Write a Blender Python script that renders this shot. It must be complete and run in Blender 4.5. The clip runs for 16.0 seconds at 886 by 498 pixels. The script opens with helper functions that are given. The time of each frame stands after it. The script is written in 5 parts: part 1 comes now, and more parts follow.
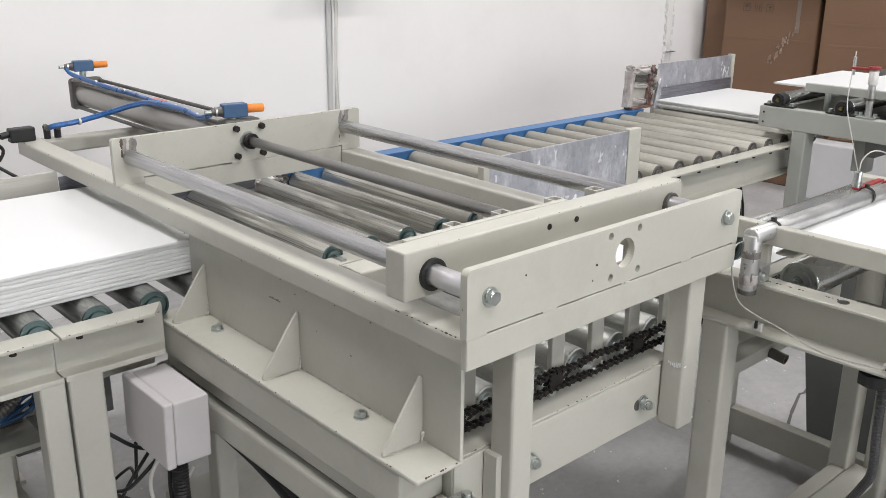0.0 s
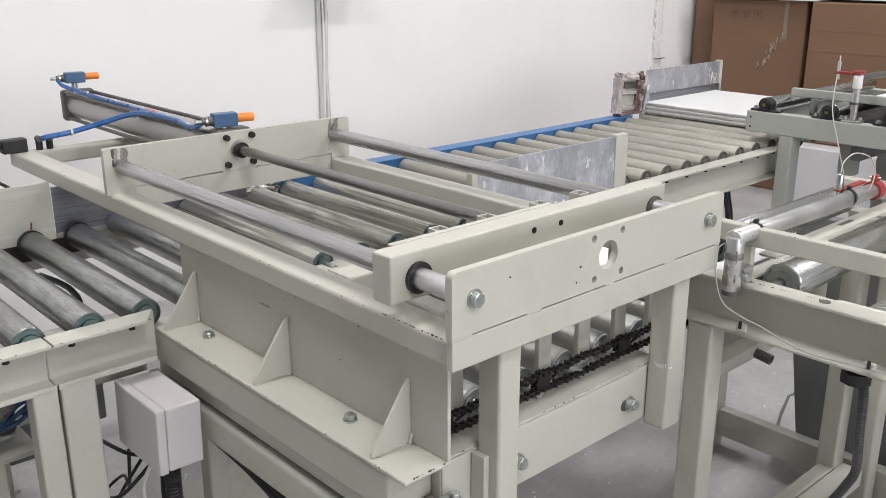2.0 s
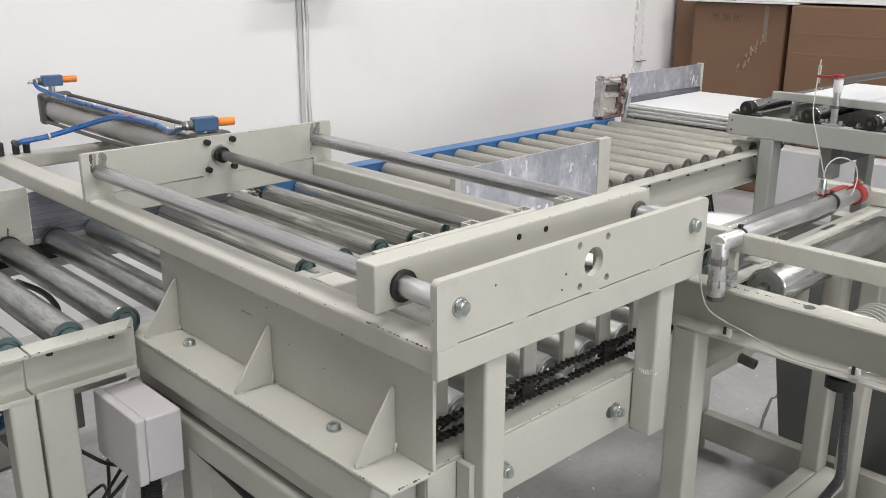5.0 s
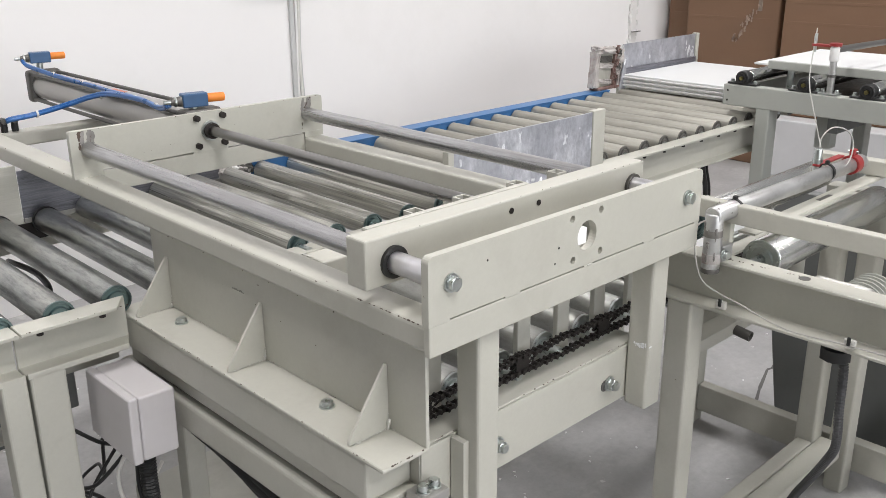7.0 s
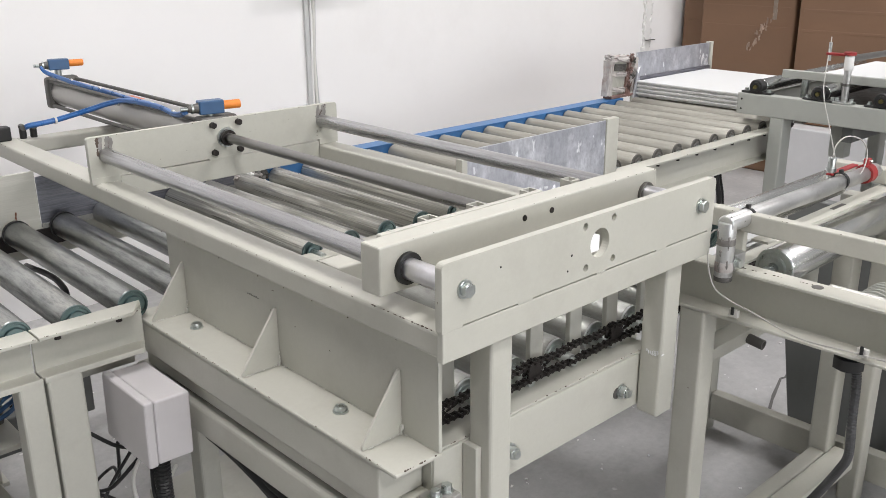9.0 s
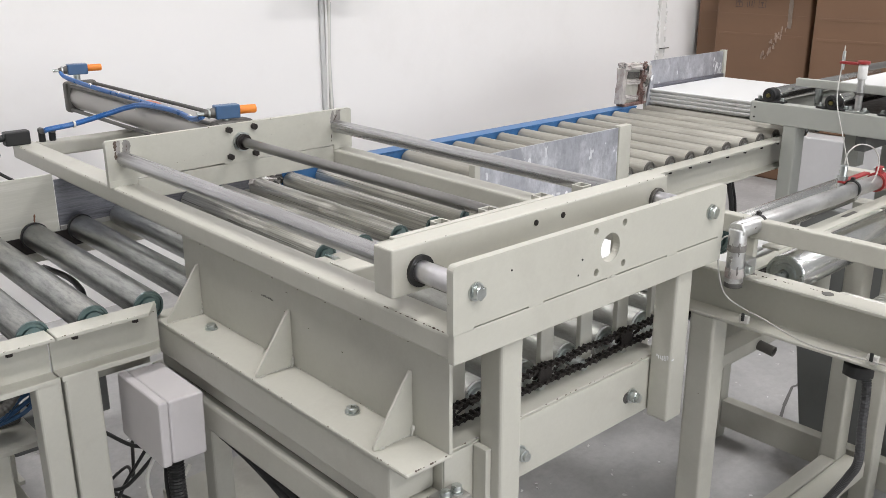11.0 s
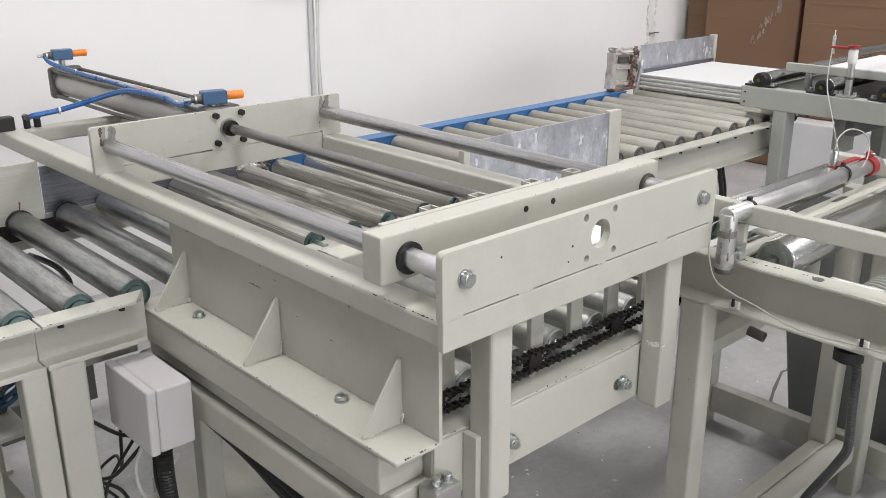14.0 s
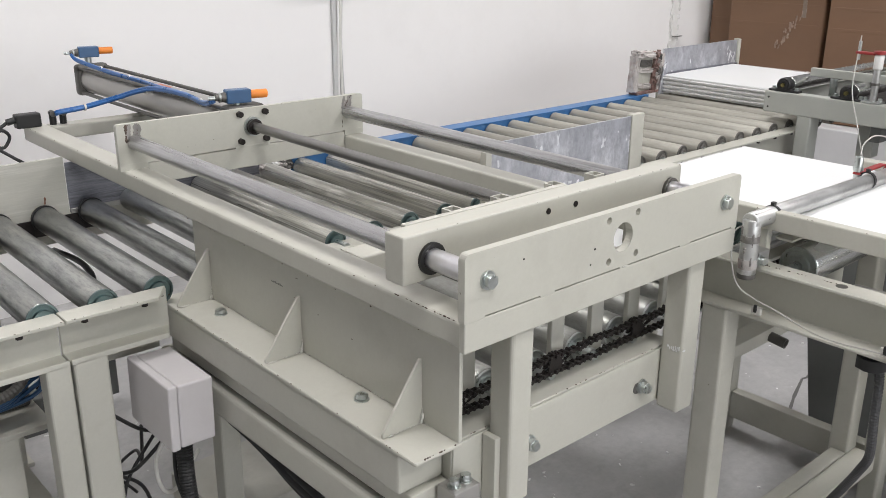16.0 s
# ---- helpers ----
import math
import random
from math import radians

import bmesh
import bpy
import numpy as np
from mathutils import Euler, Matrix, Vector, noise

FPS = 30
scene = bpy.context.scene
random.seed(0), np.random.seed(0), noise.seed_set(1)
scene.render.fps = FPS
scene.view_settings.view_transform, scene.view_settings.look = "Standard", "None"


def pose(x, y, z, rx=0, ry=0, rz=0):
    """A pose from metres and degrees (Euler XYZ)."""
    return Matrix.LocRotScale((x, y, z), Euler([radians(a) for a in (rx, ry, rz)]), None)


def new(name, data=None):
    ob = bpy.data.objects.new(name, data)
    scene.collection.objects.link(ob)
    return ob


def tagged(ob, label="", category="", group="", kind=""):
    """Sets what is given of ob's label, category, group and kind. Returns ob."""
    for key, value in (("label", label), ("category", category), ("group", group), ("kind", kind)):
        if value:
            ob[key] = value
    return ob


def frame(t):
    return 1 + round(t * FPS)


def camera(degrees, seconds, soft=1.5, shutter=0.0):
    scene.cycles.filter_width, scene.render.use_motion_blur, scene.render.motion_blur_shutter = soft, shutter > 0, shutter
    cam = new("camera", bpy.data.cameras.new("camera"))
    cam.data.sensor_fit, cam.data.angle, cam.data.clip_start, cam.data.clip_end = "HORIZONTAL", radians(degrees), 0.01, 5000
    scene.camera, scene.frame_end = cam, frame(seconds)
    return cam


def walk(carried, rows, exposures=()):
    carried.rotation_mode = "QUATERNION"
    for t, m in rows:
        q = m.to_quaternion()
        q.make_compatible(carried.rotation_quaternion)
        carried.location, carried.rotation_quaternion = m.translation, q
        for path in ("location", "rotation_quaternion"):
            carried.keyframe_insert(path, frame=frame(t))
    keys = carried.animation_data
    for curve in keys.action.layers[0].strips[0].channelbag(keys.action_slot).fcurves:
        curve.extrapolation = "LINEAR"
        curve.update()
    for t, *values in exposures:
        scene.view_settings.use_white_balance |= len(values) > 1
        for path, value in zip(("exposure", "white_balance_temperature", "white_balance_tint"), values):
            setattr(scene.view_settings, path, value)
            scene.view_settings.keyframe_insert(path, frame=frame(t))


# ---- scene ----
cam = camera(51.89, 16.0, soft=0.85, shutter=0.3)
PATH = [
    (0.0, -0.8333, -0.8720, 1.4292, 71.817, -0.448, -41.996),
    (0.5, -0.8386, -0.8822, 1.4305, 72.252, -0.331, -42.172),
    (1.0, -0.8395, -0.8915, 1.4297, 72.539, -0.198, -42.482),
    (1.5, -0.8376, -0.8978, 1.4296, 72.412, -0.043, -42.506),
    (2.0, -0.8391, -0.9009, 1.4289, 72.377, 0.034, -42.467),
    (2.5, -0.8372, -0.9039, 1.4300, 72.382, 0.200, -42.545),
    (3.0, -0.8337, -0.9018, 1.4306, 72.429, 0.137, -41.415),
    (3.5, -0.8459, -0.8926, 1.4411, 74.276, 0.213, -36.715),
    (4.0, -0.8490, -0.8876, 1.4403, 73.654, 0.503, -38.396),
    (4.5, -0.8398, -0.8852, 1.4368, 73.071, 0.211, -41.681),
    (5.0, -0.8312, -0.8847, 1.4335, 72.468, -0.163, -43.639),
    (7.5, -0.8129, -0.8757, 1.4302, 70.646, 0.436, -43.875),
    (8.0, -0.8150, -0.8719, 1.4300, 70.587, 0.317, -43.685),
    (8.5, -0.8157, -0.8772, 1.4325, 70.925, 0.328, -43.558),
    (9.0, -0.8223, -0.8869, 1.4333, 71.289, 0.346, -43.141),
    (11.5, -0.8362, -0.9032, 1.4327, 71.942, 0.172, -41.828),
    (12.0, -0.8382, -0.9052, 1.4361, 72.069, 0.370, -41.301),
    (12.5, -0.8357, -0.9059, 1.4356, 71.989, 0.433, -41.516),
    (13.0, -0.8328, -0.9051, 1.4345, 71.658, 0.437, -41.731),
    (13.5, -0.8299, -0.9011, 1.4334, 71.250, 0.408, -42.221),
    (14.0, -0.8242, -0.8938, 1.4303, 70.859, 0.168, -42.865),
    (14.5, -0.8236, -0.8879, 1.4303, 70.615, -0.041, -43.029),
    (15.0, -0.8238, -0.8863, 1.4313, 70.675, -0.212, -42.977),
    (15.5, -0.8265, -0.8889, 1.4316, 70.898, -0.231, -42.501),
    (16.0, -0.8318, -0.8914, 1.4310, 70.929, -0.280, -41.528),
]
# the clip's camera darkens a little whenever white boards fill its picture
EXPOSURES = ((0.0, -0.03), (0.5, -0.11), (1.0, 0.0), (2.0, 0.0), (3.0, 0.0), (3.5, 0.02), (4.0, -0.06), (4.5, -0.10), (5.0, -0.05), (7.5, 0.05), (9.0, 0.06),
             (11.5, 0.03), (13.0, 0.03), (13.5, -0.06), (14.0, 0.0), (14.5, -0.06), (15.0, -0.08), (15.5, 0.03), (16.0, -0.05))
walk(cam, [(t, pose(x, y, z, rx, ry, rz)) for t, x, y, z, rx, ry, rz in PATH], EXPOSURES)

# ---- world, lights ----
world = bpy.data.worlds.new("sky")
scene.world = world
world.use_nodes = True
wn = world.node_tree
sky = wn.nodes.new("ShaderNodeTexSky")
sky.sky_type = "NISHITA"
sky.sun_disc = False
sky.sun_elevation, sky.sun_rotation = radians(50), radians(200)
wn.links.new(sky.outputs[0], wn.nodes["Background"].inputs[0])
wn.nodes["Background"].inputs[1].default_value = 0.1


def area_lamp(name, m, sx, sy, power, colour=(1, 1, 1)):
    d = bpy.data.lights.new(name, "AREA")
    d.shape, d.size, d.size_y, d.energy, d.color = "RECTANGLE", sx, sy, power, colour
    ob = new(name, d)
    ob.matrix_world = m
    return ob


ROOM = (-9.0, 5.3, -7.0, 2.7, 4.6)  # x0, x1, y0, y1, height
WINDOWS = (-2.2, 0.5, 3.2)
# daylight in the three tall windows behind the camera, and the tube lights under the ceiling
for wx in WINDOWS:
    area_lamp("window_daylight", pose(wx, ROOM[2] - 0.10, 2.15, 90), 2.4, 2.3, 88, (0.98, 0.98, 1.0))
TUBES = [(tx, ty) for tx in (-0.6, 3.3) for ty in (-3.8, -1.9, 0.9)]
for tx, ty in TUBES:
    area_lamp("tube_light_glow", pose(tx, ty, ROOM[4] - 0.17), 1.2, 0.22, 64, (1.0, 0.978, 0.988))


# ---- materials ----
def nodes_of(name):
    m = bpy.data.materials.new(name)
    m.use_nodes = True
    return m, m.node_tree, m.node_tree.nodes["Principled BSDF"]


def mat(name, base, rough=0.5, metal=0.0, vary=0.12, scale=6.0, fine=60.0, bump=0.0, stretch=(1, 1, 1), dirt=None, dirt_amount=0.0,
        chips=None, chip_amount=0.0, rough_vary=0.1, coat=0.0, per_object=0.0, streaks=None, streak_amount=0.0):
    """Paint, metal, plastic: base colour with a slow and a fine variation, optional dirt patches and chipped spots."""
    m, t, p = nodes_of(name)
    n, l = t.nodes, t.links
    co = n.new("ShaderNodeTexCoord")
    mp = n.new("ShaderNodeMapping")
    mp.inputs["Scale"].default_value = stretch
    l.new(co.outputs["Object"], mp.inputs[0])
    if per_object:
        who = n.new("ShaderNodeObjectInfo")
        sh = n.new("ShaderNodeMath")
        sh.operation = "MULTIPLY"
        l.new(who.outputs["Random"], sh.inputs[0])
        sh.inputs[1].default_value = 37.0
        l.new(sh.outputs[0], mp.inputs["Location"])

    def noise_tex(s, detail=4.0, rough_n=0.6):
        k = n.new("ShaderNodeTexNoise")
        k.inputs["Scale"].default_value, k.inputs["Detail"].default_value, k.inputs["Roughness"].default_value = s, detail, rough_n
        l.new(mp.outputs[0], k.inputs["Vector"])
        return k.outputs["Fac"]

    def ramp(src, a, b):
        k = n.new("ShaderNodeMapRange")
        k.inputs["From Min"].default_value, k.inputs["From Max"].default_value = a, b
        l.new(src, k.inputs["Value"])
        return k.outputs[0]

    def mix(f, a, b):
        k = n.new("ShaderNodeMix")
        k.data_type = "RGBA"
        l.new(f, k.inputs["Factor"])
        for v, s in ((a, k.inputs["A"]), (b, k.inputs["B"])):
            if isinstance(v, tuple):
                s.default_value = (*v, 1)
            else:
                l.new(v, s)
        return k.outputs["Result"]

    slow, quick = noise_tex(scale), noise_tex(fine, 6.0)
    lo = tuple(max(0, c * (1 - vary)) for c in base)
    hi = tuple(min(1, c * (1 + vary)) for c in base)
    col = mix(ramp(slow, 0.3, 0.7), lo, hi)
    col = mix(ramp(quick, 0.2, 1.4), col, lo)
    if dirt:
        k = n.new("ShaderNodeMath")
        k.operation = "MULTIPLY"
        l.new(ramp(noise_tex(scale * 1.7, 6.0, 0.7), 0.52, 0.78), k.inputs[0])
        k.inputs[1].default_value = dirt_amount
        col = mix(k.outputs[0], col, dirt)
    if chips:
        col = mix(ramp(noise_tex(fine * 0.55, 3.0, 0.75), 0.80 - chip_amount, 0.815 - chip_amount), col, chips)
    if streaks:
        k = n.new("ShaderNodeMath")
        k.operation = "MULTIPLY"
        l.new(ramp(noise_tex(fine * 1.6, 8.0, 0.75), 0.42, 0.66), k.inputs[0])
        k.inputs[1].default_value = streak_amount
        col = mix(k.outputs[0], col, streaks)
    if per_object:
        inf = n.new("ShaderNodeObjectInfo")
        col = mix(ramp(inf.outputs["Random"], 0.0, 1.0 / per_object), col, tuple(c * 0.6 for c in base))
    l.new(col, p.inputs["Base Color"])
    r = n.new("ShaderNodeMapRange")
    r.inputs["To Min"].default_value, r.inputs["To Max"].default_value = max(0.03, rough - rough_vary), min(1, rough + rough_vary)
    l.new(slow, r.inputs["Value"])
    l.new(r.outputs[0], p.inputs["Roughness"])
    p.inputs["Metallic"].default_value = metal
    p.inputs["Coat Weight"].default_value = coat
    if bump:
        b = n.new("ShaderNodeBump")
        b.inputs["Strength"].default_value, b.inputs["Distance"].default_value = bump, 0.002
        l.new(quick, b.inputs["Height"])
        l.new(b.outputs[0], p.inputs["Normal"])
    return m


CREAM = mat("cream_paint", (0.49, 0.482, 0.424), 0.42, vary=0.045, scale=3.5, fine=70, bump=0.06, dirt=(0.31, 0.29, 0.245), dirt_amount=0.36,
            chips=(0.13, 0.10, 0.08), chip_amount=0.04, coat=0.1, streaks=(0.415, 0.405, 0.35), streak_amount=0.22)
CREAM_WORN = mat("worn_cream_paint", (0.47, 0.462, 0.41), 0.5, vary=0.07, scale=5, fine=55, bump=0.08, dirt=(0.27, 0.25, 0.21), dirt_amount=0.4,
                 chips=(0.12, 0.10, 0.08), chip_amount=0.07)
GREY_PAINT = mat("grey_green_paint", (0.40, 0.41, 0.375), 0.45, vary=0.05, scale=3, fine=60, bump=0.05, dirt=(0.22, 0.21, 0.19), dirt_amount=0.3,
                 chips=(0.1, 0.09, 0.08), chip_amount=0.03)
ZINC = mat("zinc_steel", (0.41, 0.42, 0.405), 0.33, 0.88, vary=0.30, scale=7, fine=26, bump=0.05, stretch=(2.2, 0.32, 2.2), dirt=(0.55, 0.53, 0.48), dirt_amount=0.75, rough_vary=0.16, per_object=0.3, streaks=(0.10, 0.105, 0.11), streak_amount=0.65)
# Pale patches are dust; the dark lengthwise streaks paint in reflections of the rods.
ZINC_CREAM = mat("dusty_zinc_reflection_streaks", (0.64, 0.63, 0.57), 0.30, 0.6, vary=0.14, scale=9, fine=42, bump=0.04, stretch=(2.4, 0.03, 2.4), dirt=(0.60, 0.575, 0.51), dirt_amount=0.8, rough_vary=0.14, per_object=0.3, streaks=(0.12, 0.115, 0.10), streak_amount=0.85)
GUARD = mat("scuffed_cream_plate", (0.47, 0.462, 0.41), 0.45, vary=0.05, scale=3, fine=26, bump=0.04, stretch=(0.5, 1, 9), dirt=(0.68, 0.67, 0.62), dirt_amount=0.75, streaks=(0.36, 0.35, 0.31), streak_amount=0.35)
ZINC_DUSTY = mat("dusty_zinc_steel", (0.43, 0.415, 0.365), 0.5, 0.45, vary=0.08, scale=5, fine=30, stretch=(1.6, 0.14, 1.6), dirt=(0.60, 0.585, 0.53), dirt_amount=0.75, rough_vary=0.1, per_object=0.3, streaks=(0.25, 0.24, 0.205), streak_amount=0.6)
ZINC_X = mat("shiny_zinc_steel", (0.74, 0.745, 0.73), 0.24, 1.0, vary=0.12, scale=8, fine=40, bump=0.03, stretch=(0.3, 1, 1), dirt=(0.42, 0.41, 0.38), dirt_amount=0.6, rough_vary=0.12)
PIPE = mat("scuffed_zinc_pipe", (0.58, 0.58, 0.57), 0.36, 0.8, vary=0.25, scale=16, fine=70, bump=0.25, stretch=(0.5, 1, 1), dirt=(0.22, 0.20, 0.19), dirt_amount=0.8, rough_vary=0.14, chips=(0.12, 0.10, 0.09), chip_amount=0.12)
BARE = mat("bare_scraped_steel", (0.27, 0.255, 0.24), 0.45, 0.5, vary=0.3, scale=40, fine=160)
GREY_WIRE = mat("grey_wire", (0.44, 0.43, 0.40), 0.5, vary=0.1, scale=30, fine=90)
CAP = mat("blue_zinc_cap", (0.17, 0.235, 0.24), 0.35, 1.0, vary=0.2, scale=30, fine=120)
ROD = mat("worn_chrome_rod", (0.50, 0.50, 0.51), 0.28, 1.0, vary=0.15, scale=14, fine=60, stretch=(1.6, 0.05, 1.6), rough_vary=0.14, dirt=(0.22, 0.21, 0.21), dirt_amount=0.6, streaks=(0.24, 0.235, 0.24), streak_amount=0.55)
ROD_DARK = mat("oily_piston_rod", (0.27, 0.265, 0.26), 0.3, 1.0, vary=0.15, scale=12, fine=90, stretch=(1, 0.06, 1), dirt=(0.1, 0.09, 0.08), dirt_amount=0.6)
BRIGHT_ROD = mat("bright_rod_end", (0.75, 0.74, 0.77), 0.3, 1.0, vary=0.12, scale=25, fine=140, rough_vary=0.12)
# Oily steel of chains and sprockets; also colours strips and a sheet of shade.
STEEL_AND_SHADE = mat("dark_oily_steel_and_shade", (0.035, 0.03, 0.028), 0.45, 0.6, vary=0.4, scale=40, fine=160, bump=0.2, rough_vary=0.2)
BOLT = mat("zinc_bolt", (0.55, 0.58, 0.57), 0.3, 1.0, vary=0.15, scale=60, fine=200)
BLUE = mat("blue_paint", (0.045, 0.155, 0.36), 0.4, vary=0.12, scale=6, fine=60, chips=(0.2, 0.2, 0.2), chip_amount=0.03, dirt=(0.1, 0.16, 0.25), dirt_amount=0.5)
BLUE_PLASTIC = mat("blue_plastic", (0.04, 0.10, 0.21), 0.35, vary=0.1, scale=30, fine=120)
HOSE_BLUE = mat("blue_air_hose", (0.032, 0.13, 0.37), 0.3, vary=0.1, scale=20, fine=90)
ORANGE = mat("orange_plastic", (0.78, 0.24, 0.03), 0.5, vary=0.1, scale=40, fine=200)
ORANGE_PRINT = mat("faded_red_print", (0.52, 0.19, 0.12), 0.6, vary=0.25, scale=60, fine=200)
BLACK = mat("black_rubber", (0.018, 0.018, 0.018), 0.5, vary=0.2, scale=30, fine=120)
WHITE_WIRE = mat("white_wire", (0.66, 0.65, 0.61), 0.5, vary=0.06, scale=30, fine=90)
RED = mat("red_clamp_plastic", (0.30, 0.030, 0.030), 0.4, vary=0.1, scale=30, fine=120)
ALU = mat("anodised_barrel", (0.42, 0.41, 0.39), 0.42, 0.7, vary=0.06, scale=8, fine=80, stretch=(1, 0.2, 1))
CAP_GREY = mat("dark_cast_cap", (0.13, 0.125, 0.115), 0.5, 0.5, vary=0.15, scale=20, fine=120, bump=0.1)
SCRATCHED = mat("scratched_aluminium", (0.47, 0.48, 0.52), 0.44, 0.55, vary=0.25, scale=5, fine=22, stretch=(1, 1, 0.6), dirt=(0.88, 0.89, 0.92), dirt_amount=0.95, rough_vary=0.15, chips=(0.92, 0.93, 0.95), chip_amount=0.19, streaks=(0.22, 0.22, 0.25), streak_amount=0.55)
BRUSHED = mat("dull_brushed_aluminium", (0.22, 0.225, 0.26), 0.42, 0.85, vary=0.40, scale=6, fine=40, bump=0.05, streaks=(0.42, 0.42, 0.46), streak_amount=0.6, stretch=(0.35, 1, 9), dirt=(0.5, 0.5, 0.52), dirt_amount=0.5)
BOARD = mat("white_board", (0.73, 0.735, 0.73), 0.5, vary=0.012, scale=3, fine=80, bump=0.02)
BOARD_EDGE = mat("board_edge", (0.70, 0.69, 0.66), 0.8, vary=0.06, scale=14, fine=150, bump=0.15)
BOX_PLASTIC = mat("pale_grey_plastic", (0.56, 0.535, 0.535), 0.5, vary=0.025, scale=4, fine=90, dirt=(0.42, 0.39, 0.37), dirt_amount=0.25)
CARD = mat("brown_cardboard", (0.182, 0.104, 0.061), 0.75, vary=0.07, scale=2.0, fine=45, stretch=(1, 1, 3), bump=0.05, dirt=(0.17, 0.09, 0.05), dirt_amount=0.4)
TAPE = mat("grey_parcel_tape", (0.20, 0.155, 0.12), 0.3, vary=0.2, scale=12, fine=60)
TAPE_TORN = mat("torn_shiny_tape", (0.33, 0.245, 0.19), 0.18, vary=0.3, scale=30, fine=90)
SHEET = mat("dusty_white_sheet", (0.56, 0.56, 0.565), 0.7, vary=0.06, scale=3, fine=30, bump=0.2)
PRINT = mat("dark_print", (0.10, 0.065, 0.05), 0.7, vary=0.1)
WALL = mat("white_wall_paint", (0.84, 0.825, 0.815), 0.65, vary=0.02, scale=0.9, fine=22, bump=0.12, dirt=(0.68, 0.66, 0.63), dirt_amount=0.25)
HALL = mat("grey_hall_paint", (0.22, 0.223, 0.223), 0.7, vary=0.05, scale=1, fine=20, bump=0.1)
PLASTER = mat("wall_filler", (0.74, 0.73, 0.71), 0.8, vary=0.04, scale=8, fine=60, bump=0.3)
TRUNK = mat("painted_trunking", (0.78, 0.77, 0.75), 0.5, vary=0.03, scale=5, fine=70)
FLOOR = mat("concrete_floor", (0.45, 0.445, 0.44), 0.5, vary=0.24, scale=2.2, fine=30, bump=0.14, dirt=(0.25, 0.245, 0.24), dirt_amount=0.6, chips=(0.64, 0.64, 0.63), chip_amount=0.11, streaks=(0.30, 0.295, 0.29), streak_amount=0.35)
CRACK = mat("floor_crack", (0.13, 0.125, 0.12), 0.9, vary=0.1)
CEIL = mat("ceiling_paint", (0.52, 0.52, 0.52), 0.8, vary=0.02, scale=1, fine=20)
SOCKET_PANEL = mat("panel_grey", (0.52, 0.52, 0.51), 0.45, vary=0.04, scale=8, fine=80)
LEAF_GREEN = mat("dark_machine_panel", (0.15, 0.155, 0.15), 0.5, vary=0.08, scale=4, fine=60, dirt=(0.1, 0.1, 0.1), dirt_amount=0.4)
CHIP = mat("bare_chipped_steel", (0.10, 0.072, 0.056), 0.6, 0.3, vary=0.3, scale=60, fine=200)
DUSTY = mat("dusty_board_paper", (0.78, 0.78, 0.77), 0.6, vary=0.03, scale=5, fine=60)
RUST = mat("rusty_stained_wrap", (0.22, 0.13, 0.11), 0.7, vary=0.4, scale=25, fine=80, bump=0.3, dirt=(0.55, 0.52, 0.50), dirt_amount=0.8)
PADDING = mat("worn_foam_wrap", (0.47, 0.44, 0.42), 0.7, vary=0.2, scale=14, fine=60, bump=0.2, dirt=(0.20, 0.09, 0.07), dirt_amount=0.75)
BRASS = mat("brass_shaft_end", (0.20, 0.175, 0.075), 0.35, 0.9, vary=0.2, scale=50, fine=150)
PENCIL = mat("pencil_marks", (0.66, 0.65, 0.64), 0.8, vary=0.05)
GLOW, _t, _p = nodes_of("lamp_tube")
_p.inputs["Emission Color"].default_value, _p.inputs["Emission Strength"].default_value = (1, 0.98, 0.95, 1), 6.0


# ---- building helpers ----
def put(bm, src):
    """Adds the small bmesh src to bm."""
    me = bpy.data.meshes.new("tmp")
    src.to_mesh(me)
    src.free()
    bm.from_mesh(me)
    bpy.data.meshes.remove(me)


def box(bm, x0, x1, y0, y1, z0, z1, bev=0.002, seg=2, m=None):
    s = bmesh.new()
    bmesh.ops.create_cube(s, size=1)
    bmesh.ops.transform(s, matrix=Matrix.LocRotScale(((x0 + x1) / 2, (y0 + y1) / 2, (z0 + z1) / 2), None, (x1 - x0, y1 - y0, z1 - z0)), verts=s.verts)
    if bev:
        bmesh.ops.bevel(s, geom=s.edges, offset=bev, segments=seg, affect="EDGES", profile=0.5)
    if m:
        bmesh.ops.transform(s, matrix=m, verts=s.verts)
    put(bm, s)
    return bm


def cyl(bm, a, b, r, seg=24, bev=0.0, r2=None):
    a, b = Vector(a), Vector(b)
    s = bmesh.new()
    bmesh.ops.create_cone(s, cap_ends=True, segments=seg, radius1=r, radius2=r if r2 is None else r2, depth=(b - a).length)
    if bev:
        rim = [e for e in s.edges if any(len(f.verts) > 4 for f in e.link_faces)]
        bmesh.ops.bevel(s, geom=rim, offset=bev, segments=2, affect="EDGES", profile=0.5)
    for f in s.faces:
        f.smooth = len(f.verts) <= 4
    for e in s.edges:
        e.smooth = all(len(f.verts) <= 4 for f in e.link_faces)
    bmesh.ops.transform(s, matrix=Matrix.Translation((a + b) / 2) @ (b - a).to_track_quat("Z", "Y").to_matrix().to_4x4(), verts=s.verts)
    put(bm, s)
    return bm


